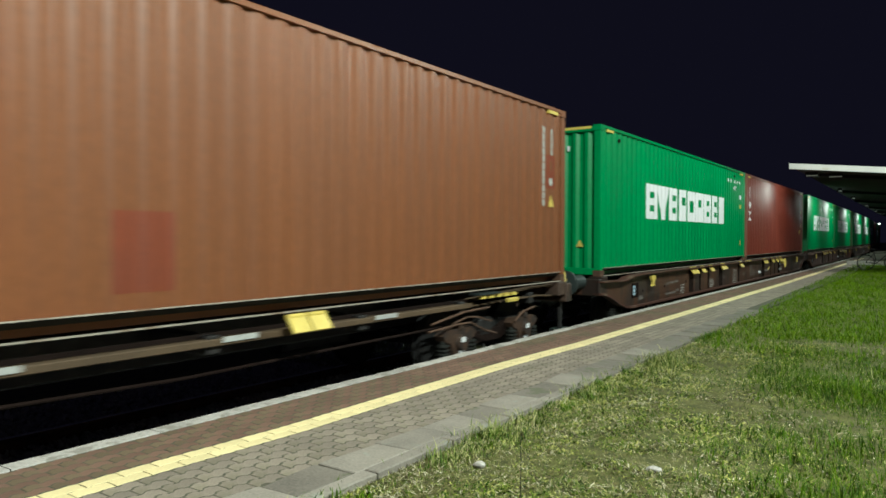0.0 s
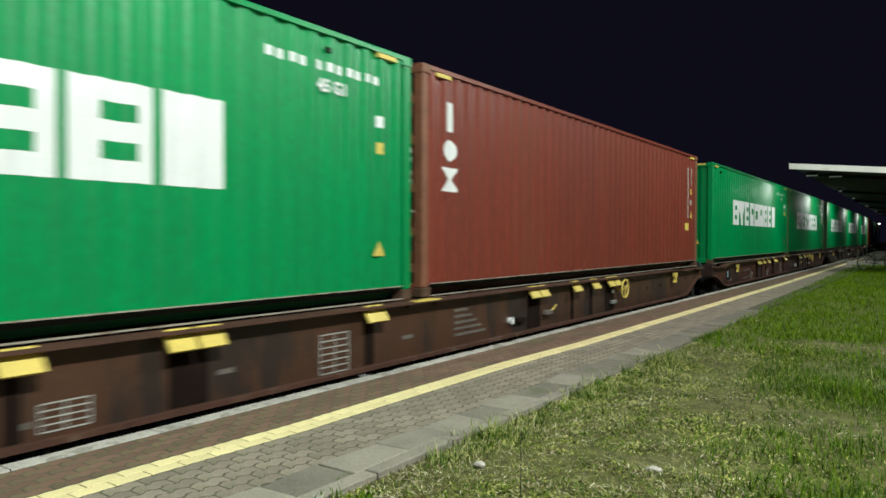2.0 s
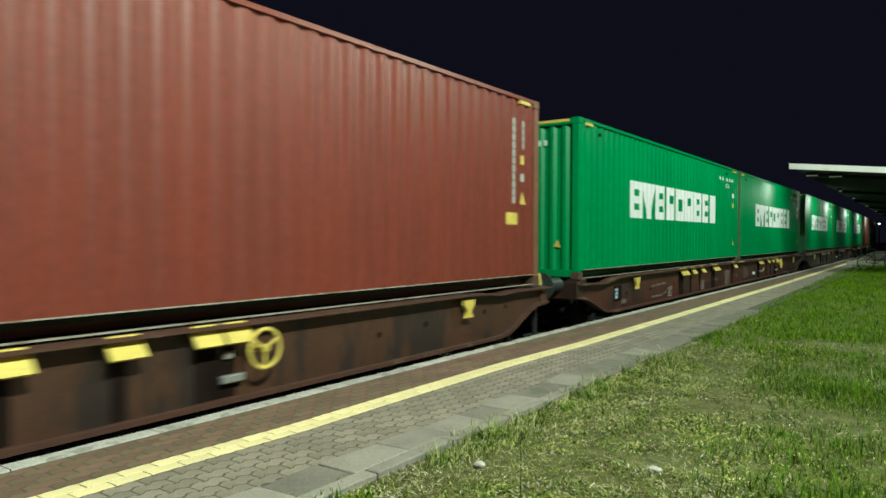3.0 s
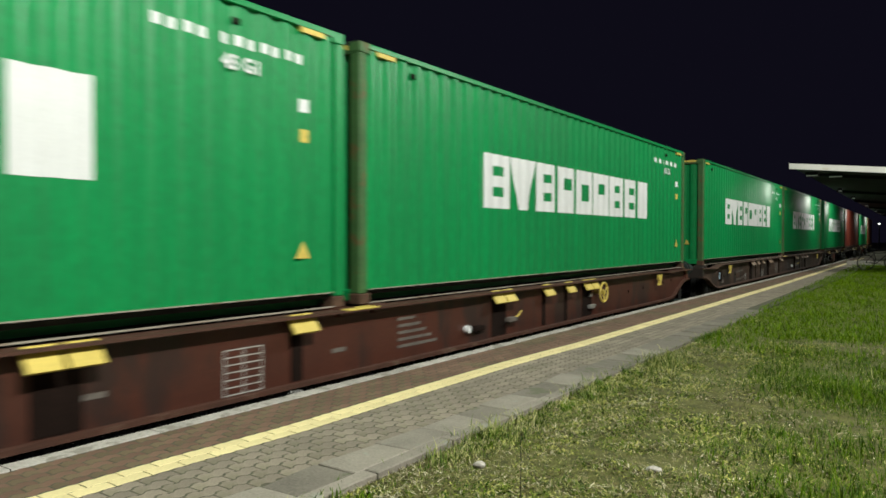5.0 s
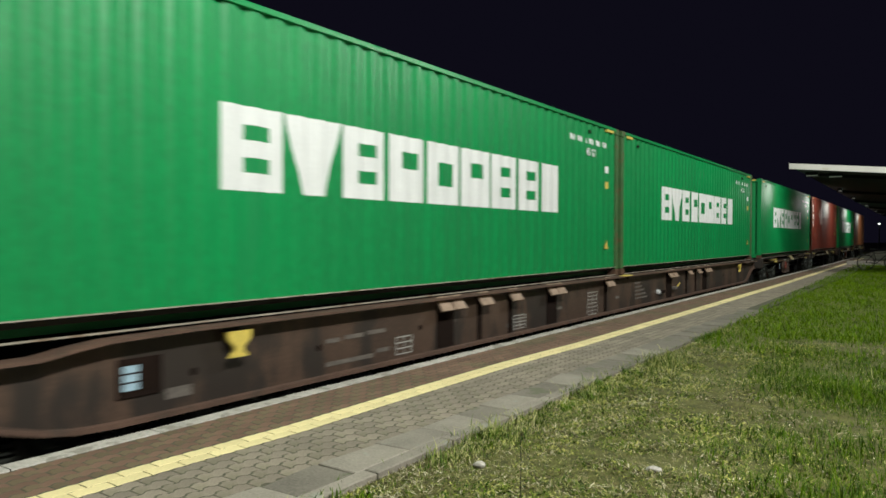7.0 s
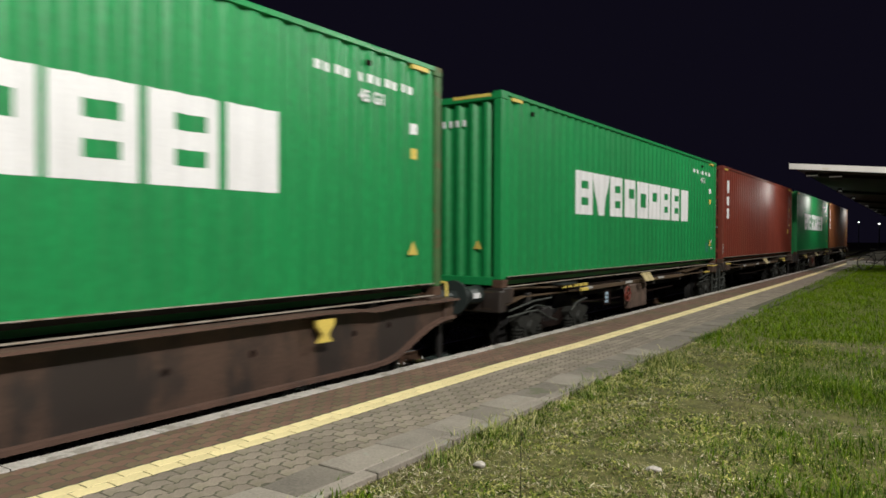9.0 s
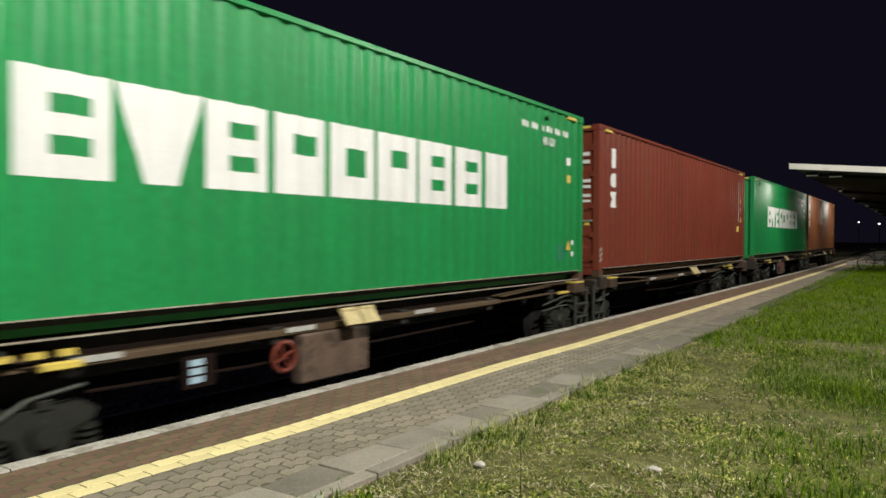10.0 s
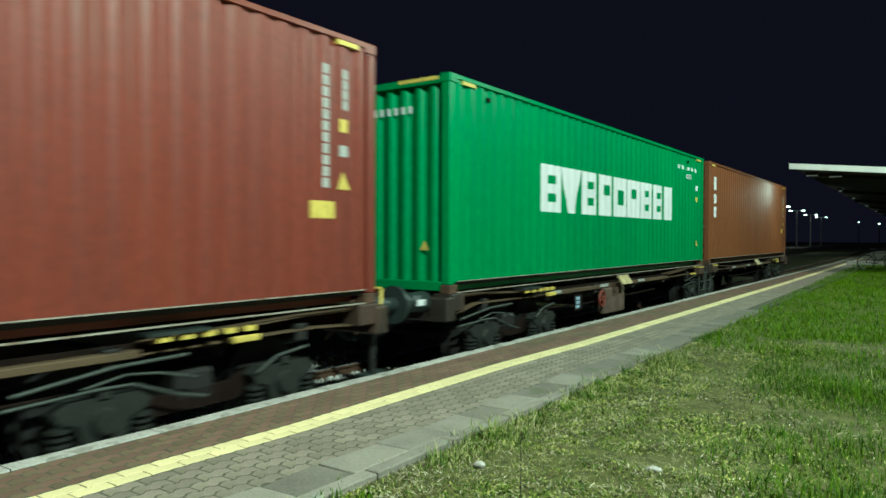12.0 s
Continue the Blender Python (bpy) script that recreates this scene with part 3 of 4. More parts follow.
def container(paint, worn, label, u, brand, end="wall", mark=None, patches=(), block_y=0.72):
    """A forty-foot high-cube container: origin at the middle of its near end's bottom edge, length along y."""
    c = tagged(new("shipping_container"), label, "container", "containers on the train")
    part("side_panel", side_strip(B(), 0.12, CL - 0.12, 0.165, CH - 0.055), paint, c)
    part("side_panel", side_strip(B(), 0.12, CL - 0.12, 0.165, CH - 0.055, 0, -1), paint, c)
    part("end_panel", end_strip(B(), -1.12, 1.12, 0.16, CH - 0.11, y=CL - 0.05, sign=1), paint, c)
    part("roof", box(B(), -1.15, 1.15, 0.1, CL - 0.1, CH - 0.05, CH - 0.02), paint, c)
    part("floor", box(B(), -1.15, 1.15, 0.1, CL - 0.1, 0.1, 0.15), DARK, c)
    for sg in (-1, 1):
        x = sg * (CW / 2 - 0.03)
        part("top_rail", box(B(), x - .03, x + .03, 0.16, CL - 0.16, CH - 0.062, CH - 0.002, 0.006), paint, c)
        r = sg * (CW / 2)
        outline = [(r - sg * .25, 0.02), (r - sg * .22, 0.02), (r - sg * .22, 0.15), (r - sg * .006, 0.158), (r - sg * .006, 0.172), (r - sg * .25, 0.172)]
        part("bottom_rail", prism(B(), outline, "y", 0.16, CL - 0.16), paint, c)
        # thin lip and edge, painted pale for the highlights that run along them
        part("rail_lip", box(B(), *sorted((r - sg * .02, r)), .17, CL - .17, .006, .02), EDGE_HIGHLIGHT, c, "lower lip with its highlight painted pale")
        part("rail_edge", box(B(), *sorted((r - sg * .008, r - sg * .002)), .17, CL - .17, .156, .168), EDGE_HIGHLIGHT, c, "edge under the panel with its highlight painted pale")
        for y in (0, CL):
            ys = (y, y + .16) if y == 0 else (y - .16, y)
            yc = (y + .004, y + .13) if y == 0 else (y - .13, y - .004)
            xs = sorted((sg * (CW / 2 - .15), sg * (CW / 2 - .004)))
            part("corner_post", box(B(), *xs, *yc, 0.118, CH - .118, 0.012), worn, c)
            for z in (0, CH - .118):
                bm = box(B(), *sorted((sg * (CW / 2 - .162), sg * CW / 2)), y if y == 0 else y - .178, y + .178 if y == 0 else y, z, z + .118, 0.008)
                part("corner_casting", bm, worn if z else RUST, c)
    for y0, y1 in ((0.01, 0.09), (CL - 0.09, CL - 0.01)):
        part("header", box(B(), -1.07, 1.07, y0, y1, CH - .12, CH - .02, .01), worn, c)
        part("sill", box(B(), -1.07, 1.07, y0, y1, 0.03, 0.16, .01), paint, c)
    if end == "wall":
        part("end_panel", end_strip(B(), -1.08, 1.08, 0.16, CH - 0.12), paint, c)
        for k in range(10):
            x = 0.5 - k * 0.125
            part("marking", box(B(), x, x + .06, 0.0415, 0.044, CH - 0.47, CH - 0.37), WHITE, c, "white marking bar")
        prism(bm := B(), [(0.70, 0.57), (0.85, 0.57), (0.775, 0.71)], "y", 0.04, 0.044)
        part("warning_triangle", bm, YELLOW, c, "yellow warning triangle")
    else:
        for sg in (-1, 1):
            door = part("door", box(B(), *sorted((sg * .012, sg * 1.07)), 0.065, 0.09, 0.17, CH - .125, .004), paint, c)
            for k in range(5):
                zr = .24 + k * .5
                part("door_rib", prism(B(), [(.066, zr), (.034, zr + .05), (.034, zr + .3), (.066, zr + .35)], "x", *sorted((sg * .06, sg * 1.02))), paint, door)
            for x in (0.3, 0.78):
                bm = tube(B(), (sg * x, 0.008, 0.1), (sg * x, 0.008, CH - .06), 0.017)
                for z in (0.14, 0.55, 1.0, 1.6, 2.2, 2.76):
                    box(bm, sg * x - .04, sg * x + .04, 0.005, 0.032, z, z + .07)
                part("lock_rod", bm, STEEL, door, "galvanised lock rod with brackets")
                part("handle", box(B(), sg * x - .02, sg * x + .3, -.005, 0.01, 1.05, 1.085, .004), STEEL, door)
            for z in (0.3, 0.75, 1.3, 1.9, 2.4):
                part("hinge", box(B(), *sorted((sg * 1.0, sg * 1.1)), 0.005, 0.05, z, z + .11, .01), worn, door)
        for z0, z1, x0, x1 in ((2.31, 2.38, .5, 1.0), (2.16, 2.23, .84, 1.0), (1.8, 1.86, .84, 1.02), (1.69, 1.75, .84, 1.02), (1.52, 1.58, .84, 1.02), (1.42, 1.47, .84, 1.02), (1.78, 1.83, .36, .7), (1.55, 1.6, .36, .7)):
            part("marking", box(B(), x0, x1, 0.026, 0.029, z0, z1), WHITE, c, "white marking bar")
        part("label_plate", box(B(), .9, 1.0, .026, .0295, .98, 1.08), YELLOW, c, "yellow plate")
    for y in (0.3, CL - .62):
        part("height_stripe", box(B(), CW / 2 - .06, CW / 2 + .001, y, y + .32, CH - .115, CH - .065), YELLOW, c, "yellow height warning strip")
    part("height_stripe", box(B(), 0.35, 1.02, .003, .009, CH - .07, CH - .022), YELLOW, c, "yellow height warning strip")
    if brand == "wide":
        y = 2.65
        two, one, mid = (1.165, 1.335, 1.475, 1.635, 1.775, 1.945), (1.165, 1.56, 1.76, 1.945), (1.165, 1.4, 1.7, 1.945)
        for k in range(9):
            w = 0.72 if k != 8 else 0.62
            if k == 1:   # a wedge, wide at its top
                bm = painted_shape(B(), y - .03, y + w + .03, lambda p, m=y + w / 2: 1.165 + max(0, abs(p - m) - .16) * 3.4, lambda p: 1.945)
            elif k == 8:
                bm = side_strip(B(), y, y + w - .02, 1.165, 1.945, .0025)
            else:
                bm = block(B(), y, y + w - .02, {3: one, 4: mid, 5: one}.get(k, two), (y + .25, y + w - .16), .0025)
            part("white_block", bm, WHITE, c, "large white painted block")
            y += 0.775
        for y in (.95, CL - 1.45):
            part("vent", box(B(), SIDE - .02, SIDE + .012, y, y + .08, CH - .24, CH - .18, .008), GRIME_SHADE, c, "small dark vent under the top rail")
        for k in range(11):
            ym = 9.94 + .15 * k + (.08 if k > 3 else 0)
            part("marking", side_strip(B(), ym, ym + .08, 2.465, 2.56, .003), WHITE, c, "white marking bar")
        part("label_plate", side_strip(B(), 11.57, 11.68, 1.99, 2.12, .003), WHITE, c, "white plate")
        part("label_plate", side_strip(B(), 11.58, 11.68, 1.69, 1.82, .003), YELLOW, c, "yellow plate")
        prism(bm := B(), [(11.5, .53), (11.7, .53), (11.6, .70)], "x", SIDE + .001, SIDE + .004)
        part("warning_triangle", bm, YELLOW, c, "yellow warning triangle")
        cu = bpy.data.curves.new("type_code", "FONT")
        cu.body, cu.size, cu.offset = "45 G1", 0.18, 0.006
        ob = bpy.data.objects.new("type_code", cu)
        scene.collection.objects.link(ob)
        me = bpy.data.meshes.new_from_object(ob.evaluated_get(bpy.context.evaluated_depsgraph_get()))
        bpy.data.objects.remove(ob)
        me.materials.append(WHITE)
        tc = new("type_code", me)
        tc.parent, tc.matrix_basis = c, pose(SIDE + .004, 10.62, 2.25, 90, 0, 90)
        tagged(tc, "white type code")
    else:
        m = block_y
        part("white_block", side_strip(B(), m - .085, m + .085, 2.12, 2.5, .0025), WHITE, c, "white painted bar")
        part("white_block", painted_shape(B(), m - .15, m + .15, lambda p: 1.875 - .14 * math.sqrt(max(0, 1 - ((p - m) / .15) ** 2)), lambda p: 1.875 + .14 * math.sqrt(max(0, 1 - ((p - m) / .15) ** 2)), step=.02),
             WHITE, c, "white painted disc")
        bm = painted_shape(B(), m - .17, m + .17, lambda p: 1.5 + max(0, abs(p - m) - .06) * 1.25, lambda p: 1.65, step=.02)
        painted_shape(bm, m - .17, m + .17, lambda p: 1.34, lambda p: 1.5 - max(0, abs(p - m) - .06) * 1.25, step=.02)
        part("white_block", bm, WHITE, c, "white painted hourglass")
        for y, zz in ((11.36, [2.54 - .118 * k for k in range(11)]), (11.66, [2.53, 2.42, 2.31, 2.2])):
            for z in zz:
                part("marking", side_strip(B(), y, y + .1, z - .1, z, .003), GREY, c, "pale marking bar")
        part("label_plate", side_strip(B(), 11.62, 11.76, 1.86, 2.0, .003), YELLOW if brand == "tall" else BROWN, c)
        part("label_plate", side_strip(B(), 11.62, 11.76, 1.6, 1.72, .003), GREY, c)
        prism(bm := B(), [(11.58, 1.25), (11.78, 1.25), (11.66, 1.44)], "x", SIDE + .001, SIDE + .004)
        part("warning_triangle", bm, YELLOW, c, "yellow warning triangle")
        if brand == "tall":
            part("label_plate", side_strip(B(), 11.2, 11.56, .94, 1.12, .003), YELLOW, c, "wide yellow plate")
    if mark == "smears":
        for k, z in enumerate((.3, .4, .5)):
            part("smear", prism(B(), [(.0, z), (.02, z - .03), (.13, z + .03), (.12, z + .075)], "x", CW / 2 - .003, CW / 2 - .0005), GREY, c, "pale paint smear")
    if mark == "round":
        bm = B()
        for k in range(24):
            a0, a1 = k * math.tau / 24, (k + 1) * math.tau / 24
            q = [(math.cos(a) * r * .24 + .07, .0385, math.sin(a) * r * .27 + 2.05) for a, r in ((a0, .2), (a1, .2), (a1, 1), (a0, 1))]
            bm.faces.new([bm.verts.new(p) for p in q])
        bmesh.ops.remove_doubles(bm, verts=bm.verts[:], dist=1e-4)
        ex = bmesh.ops.extrude_face_region(bm, geom=bm.faces[:])
        bmesh.ops.translate(bm, verts=[v for v in ex["geom"] if isinstance(v, bmesh.types.BMVert)], vec=(0, -.003, 0))
        part("emblem", bm, WHITE, c, "round white emblem shape")
    for y0, y1, z0, z1, mt in patches:
        bm = B()
        side_strip(bm, y0, y1, z0, z1, .0015)
        part("repaired_patch", bm, mt, c, "patch of fresher paint")
    MOVING.append((c, u, CL, 0.655))
    return c


# ------------------------------------------------------------------ wagons


def bogie(wagon, y, marked=False):
    """A two-axle bogie with coil springs, axle boxes and turning wheelsets."""
    b = tagged(new("bogie"), "dark two-axle bogie")
    b.parent, b.matrix_basis = wagon, pose(0, y, 0)
    z = -0.04
    for sg in (-1, 1):
        x = sg * 1.0
        poly = [(-1.2, .04), (-1.15, .13), (-.65, .15), (-.4, .05), (.4, .05), (.65, .15), (1.15, .13), (1.2, .04), (.7, .02), (.45, -.12), (-.45, -.12), (-.7, .02)]
        # near-black colour carries the shade under the wagon
        part("side_frame", prism(B(), poly, "x", x - .09, x + .0), GRIME_SHADE, b)
        for ya in (-.92, .92):
            bm = prism(B(), [(ya - .4, .1), (ya - .3, .17), (ya + .3, .17), (ya + .4, .1), (ya + .36, .03), (ya + .22, -.02), (ya + .17, -.17), (ya - .17, -.17), (ya - .22, -.02), (ya - .36, .03)], "x", *sorted((sg * 1.0, sg * 1.15)))
            tube(bm, (sg * 1.15, ya, z + .02), (sg * 1.2, ya, z + .02), .115, .095, 14)
            box(bm, *sorted((sg * 1.05, sg * 1.17)), ya - .05, ya + .05, .15, .23, .01)
            ab = part("axle_box", bm, AXLE_RUST if marked else AXLE, b)
            if marked and sg > 0:
                part("axle_mark", box(B(), 1.201, 1.205, ya - .05, ya + .05, z + .03, z + .1), WHITE, ab, "white painted mark")
                part("axle_mark", box(B(), 1.161, 1.165, ya - .05, ya + .05, z - .125, z - .06), WHITE, ab, "white painted mark")
            for yy in (-.33, .33):
                bm = B()
                for k in range(4):
                    tube(bm, (sg * 1.09, ya + yy, z - .16 + k * .052), (sg * 1.09, ya + yy, z - .138 + k * .052), .088, n=12)
                tube(bm, (sg * 1.09, ya + yy, z - .16), (sg * 1.09, ya + yy, z + .07), .045, n=8)
                part("spring", bm, AXLE, b)
        rod = RUST if marked else STEELGREY
        pipe(bm := B(), [(sg * 1.16, -1.6, .29), (sg * 1.16, -.85, .385), (sg * 1.16, -.2, .4)], .017)
        part("brake_rod", bm, rod, b)
        pipe(bm := B(), [(sg * 1.17, -1.68, .2), (sg * 1.17, -1.0, .235), (sg * 1.17, -.7, .23), (sg * 1.17, -.3, .08), (sg * 1.17, .0, .01)], .015)
        part("brake_pipe", bm, rod, b)
        pipe(bm := B(), [(sg * 1.15, -1.1, .25), (sg * 1.15, -.75, .31), (sg * 1.15, -.45, .28), (sg * 1.15, -.1, .19)], .012)
        part("brake_hose", bm, rod, b)
        pipe(bm := B(), [(sg * 1.17, .55, .12), (sg * 1.17, .8, .25), (sg * 1.17, 1.2, .3)], .018)
        part("brake_rod", bm, rod, b)
    part("bolster", box(B(), -1.0, 1.0, -.2, .2, -.05, .22, .03), DARK, b)
    for ya in (-.92, .92):
        bm = B()
        tube(bm, (-1.0, 0, 0), (1.0, 0, 0), .075)
        for sg in (-1, 1):
            tube(bm, (sg * .69, 0, 0), (sg * .72, 0, 0), .49, n=28)
            tube(bm, (sg * .72, 0, 0), (sg * .825, 0, 0), .46, n=28)
            for k in range(3):
                a = k * math.tau / 3
                tube(bm, (sg * .82, .27 * math.cos(a), .27 * math.sin(a)), (sg * .832, .27 * math.cos(a), .27 * math.sin(a)), .045)
        ws = part("wheelset", bm, WHEEL, b)
        ws.matrix_basis = pose(0, ya, z)
        WHEELS.append((ws, ya, z))
    return b


def buffer_end(w, y, sg, paint, mark=False):
    """Headstock with two buffers, coupling hook, hoses and a shunter's step. sg: outwards along y."""
    part("headstock", box(B(), -1.28, 1.28, *sorted((y, y - sg * .2)), .3, .62, .02), paint, w)
    for x in (-.88, .88):
        bm = tube(B(), (x, y, .56), (x, y + sg * .32, .56), .14, .12, 16)
        tube(bm, (x, y + sg * .32, .56), (x, y + sg * .58, .56), .095, n=16)
        tube(bm, (x, y + sg * .58, .56), (x, y + sg * .62, .56), .235, .24, 20)
        part("buffer", bm, TEAL, w, "grey-green steel buffer with round head")
    bm = box(B(), -.05, .05, *sorted((y, y + sg * .45)), .48, .62, .02)
    tube(bm, (-.12, y + sg * .4, .5), (.12, y + sg * .4, .5), .03)
    pipe(bm, [(0, y + sg * .4, .5), (0, y + sg * .5, .25), (0, y + sg * .3, .1)], .03)
    part("coupling", bm, RUST, w)
    for x in (-.45, .45):
        pipe(bm := B(), [(x, y, .3), (x, y + sg * .2, .15), (x, y + sg * .4, .12), (x, y + sg * .58, .25)], .025)
        part("brake_hose", bm, RUBBER, w)
    for x in (-1.15, 1.15):
        if sg < 0:
            continue
        step = part("step", box(B(), x - .2, x + .16, y - .2, y + .2, -.2, -.17, .005), TEAL, w, "grey-green steel shunter's step")
        part("hanger", box(B(), x - .1, x - .04, y - sg * .05 - .03, y - sg * .05 + .03, -.17, .32, .005), DARK, step)
        xs = (x - .75, x) if x > 0 else (x, x + .75)
        pipe(bm := B(), [(xs[0], y + .02, .62), (xs[0] + .06, y + .1, .8), (xs[1] - .06, y + .1, .8), (xs[1], y + .02, .62)], .018)
        part("grab_rail", bm, YELLOW, w, "yellow grab rail")
    if mark and sg < 0:
        part("buffer_mark", box(B(), .99, 1.012, y - .27, y - .1, .52, .6, .004), WHITE, w, "white patch on the buffer")


def flap(w, y, wide, mat=None, under_shade=True):
    halves = ((y, y + wide * .47), (y + wide * .53, y + wide)) if wide > .4 else ((y, y + wide),)
    for ya, yb in halves:
        bm = prism(B(), [(1.25, .62), (1.285, .636), (1.39, .485), (1.37, .47), (1.28, .6)], "y", ya, yb)
        for q in (.28, .72):
            ym = ya + (yb - ya) * q
            tube(bm, (1.275, ym - .06, .628), (1.275, ym + .06, .628), .026, n=10)
        part("spigot_flap", bm, mat or YELLOW, w, "yellow folding container spigot" if mat is None else "rusty folding container spigot")
    # dark panel: the flap's shade and the dirt below it, put into colour
    if under_shade:
        part("flap_shade_dirt", box(B(), 1.2355, 1.243, y + .08, y + wide - .1, .0, .6), GRIME_SHADE, w)


def deep_wagon(u, length, paint, label, flap_paint=None, wheel=True, shift=0.0):
    """Eighty-foot flat wagon with fish-bellied side sills, bogies at its ends."""
    w = tagged(new("flat_wagon"), label, "wagon", "wagons of the train")
    L_ = length
    top = [(0, .57), (.5, .565), (.9, .545), (1.2, .545), (1.45, .585), (1.7, .615), (2.4, .63), (L_ - 2.4, .63), (L_ - 1.9, .61), (L_ - 1.65, .585), (L_ - 1.45, .59), (L_ - 1.2, .605), (L_, .6)]
    low = [(L_, .37), (L_ - .2, .365), (L_ - .4, .33), (L_ - .58, .28), (L_ - .78, .2), (L_ - 1.0, .1), (L_ - 1.2, .02), (L_ - 1.4, -.02), (L_ - 1.7, -.035),
           (1.8, -.035), (1.5, -.02), (1.25, .02), (.97, .1), (.67, .21), (.4, .29), (.15, .335), (0, .34)]
    for sg in (-1, 1):
        xs = sorted((sg * 1.215, sg * 1.235))
        part("side_sill", prism(B(), top + low, "x", *xs), paint, w)
        for line in (top, low[::-1]):
            th = .012 if line is top else .02
            strip = [(y, z - th) for y, z in line] + [(y, z + th) for y, z in reversed(line)]
            part("flange", prism(B(), strip, "x", sg * 1.16, sg * (1.37 if line is top else 1.31)), DUSTY if paint is UMBER else OXIDE_EDGE, w, "worn dusty flange")
    for k in range(9):
        y = 2.2 + k * (L_ - 4.4) / 8
        part("cross_beam", box(B(), -1.2, 1.2, y - .08, y + .08, .3, .58, .01), DARK, w)
    part("centre_sill", box(B(), -.25, .25, .2, L_ - .2, .1, .6, .02), DARK, w)
    for y in (.25, 12.3, 12.85, L_ - .4):
        for sg in (-1, 1):
            part("container_support", box(B(), *sorted((sg * 1.0, sg * 1.28)), y - .13, y + .13, .56, .655, .01), paint, w)
    for y, wd in ((6.05, .55), (7.0, .3), (7.85, .3), (9.1, .55), (11.5, .33), (15.28, .6), (16.85, .3), (17.68, .3), (18.42, .6)):
        flap(w, y + shift, wd, flap_paint)
    for y in (2.9, L_ - 2.45):
        bm = prism(B(), [(y - .13, .57), (y - .12, .5), (y - .05, .43), (y - .05, .39), (y - .1, .34), (y + .1, .34), (y + .05, .39), (y + .05, .43), (y + .12, .5), (y + .13, .57)], "x", 1.3, 1.345)
        part("jacking_mark", bm, YELLOW, w, "yellow lifting bracket")
    if wheel:
        hub = (1.4, 19.12 + shift, .4)
        hw = part("hand_wheel", ring(B(), hub, .175, .018), YELLOW, w, "yellow parking brake hand wheel")
        for k in range(3):
            a = k * math.tau / 3 + .5
            part("spoke", tube(B(), hub, (1.4, hub[1] + .175 * math.cos(a), .4 + .175 * math.sin(a)), .014), YELLOW, hw)
        part("brake_bracket", box(B(), 1.236, 1.3, hub[1] - .38, hub[1] - .14, .12, .19, .01), STEEL, w, "bright worn steel bracket")
        part("brake_bracket", box(B(), 1.236, 1.28, hub[1] - .34, hub[1] - .25, .33, .4, .01), STEEL, w, "bright worn steel bracket")
        part("hub", tube(B(), (1.23, hub[1], .4), (1.42, hub[1], .4), .035), YELLOW, hw)
    x0, x1 = 1.2355, 1.239
    plate = part("plate", box(B(), x0, 1.248, 1.82, 2.2, .14, .45, .004), GRIME_SHADE, w, "dark data plate")
    for k in range(3):
        part("data_line", box(B(), 1.248, 1.251, 1.86, 1.99, .2 + k * .07, .255 + k * .07), BLUE, plate, "pale blue writing bar")
    part("plate", box(B(), x0, x1, 2.24, 2.48, .07, .16), FADED, w, "grey data plate")
    for k in range(5):
        part("marking", box(B(), x0, x1, 13.19, 13.51 + .115 * k, .43 - .08 * k, .465 - .08 * k), FADED, w, "worn pale marking bar")
    for y, wide, z, high, rows_, cols in ((8.02, .36, .03, .2, 4, 2), (5.23, .29, .03, .2, 3, 2), (10.75, .42, .0, .4, 6, 2)):
        table = part("marking_table", box(B(), x0, x1, y, y + wide, z, z + high), paint, w)
        for k in range(rows_ + 1):
            part("table_line", box(B(), x1, x1 + .002, y, y + wide, z + high * k / rows_ - .005, z + high * k / rows_ + .005), GREY, table, "pale painted line")
        for k in range(cols + 1):
            part("table_line", box(B(), x1, x1 + .0015, y + wide * k / cols - .006, y + wide * k / cols + .006, z, z + high), GREY, table, "pale painted line")
    for y, z in ((3.98, .27), (5.7, .3), (2.5, .26), (L_ - 4.2, .3), (L_ - 3.3, .33), (L_ - 1.9, .36), (L_ - 1.3, .39)):
        part("hole", tube(B(), (1.236, y, z), (1.238, y, z), .035, n=14), GRIME_SHADE, w, "dark round hole in the sill")
    for y, z, a in ((4.08, .3, .2), (4.36, .31, .3), (4.72, .32, .31), (4.08, .06, .74), (4.88, .1, .22), (6.2, .3, .25), (7.8, .08, .16), (9.5, .2, .18), (12.1, .2, .2)):
        part("marking", box(B(), x0, x1, y, y + a, z, z + .045), FADED, w, "worn pale marking bar")
    tube(bm := B(), (1.23, 14.64, .18), (1.3, 14.64, .18), .05)
    part("valve_knob", bm, WHITE, w, "white valve knob")
    pipe(bm := B(), [(1.3, 15.88, .22), (1.32, 15.94, .25), (1.33, 16.02, .31)], .018)
    part("valve_lever", bm, YELLOW, w, "yellow valve lever")
    part("valve", box(B(), 1.236, 1.33, 15.7, 15.92, .17, .24, .01), FADED, w)
    part("valve", box(B(), 1.236, 1.3, 14.78, 15.05, .13, .2, .01), GRIME_SHADE, w)
    part("edge_stripe", box(B(), 1.2, 1.375, 12.2, 12.7, .632, .65, .005), YELLOW, w, "yellow painted top edge")
    bogie(w, 2.3)
    bogie(w, L_ - 2.3)
    buffer_end(w, 0.0, -1, paint)
    buffer_end(w, L_, 1, paint)
    MOVING.append((w, u, L_, 0.0))
    return w


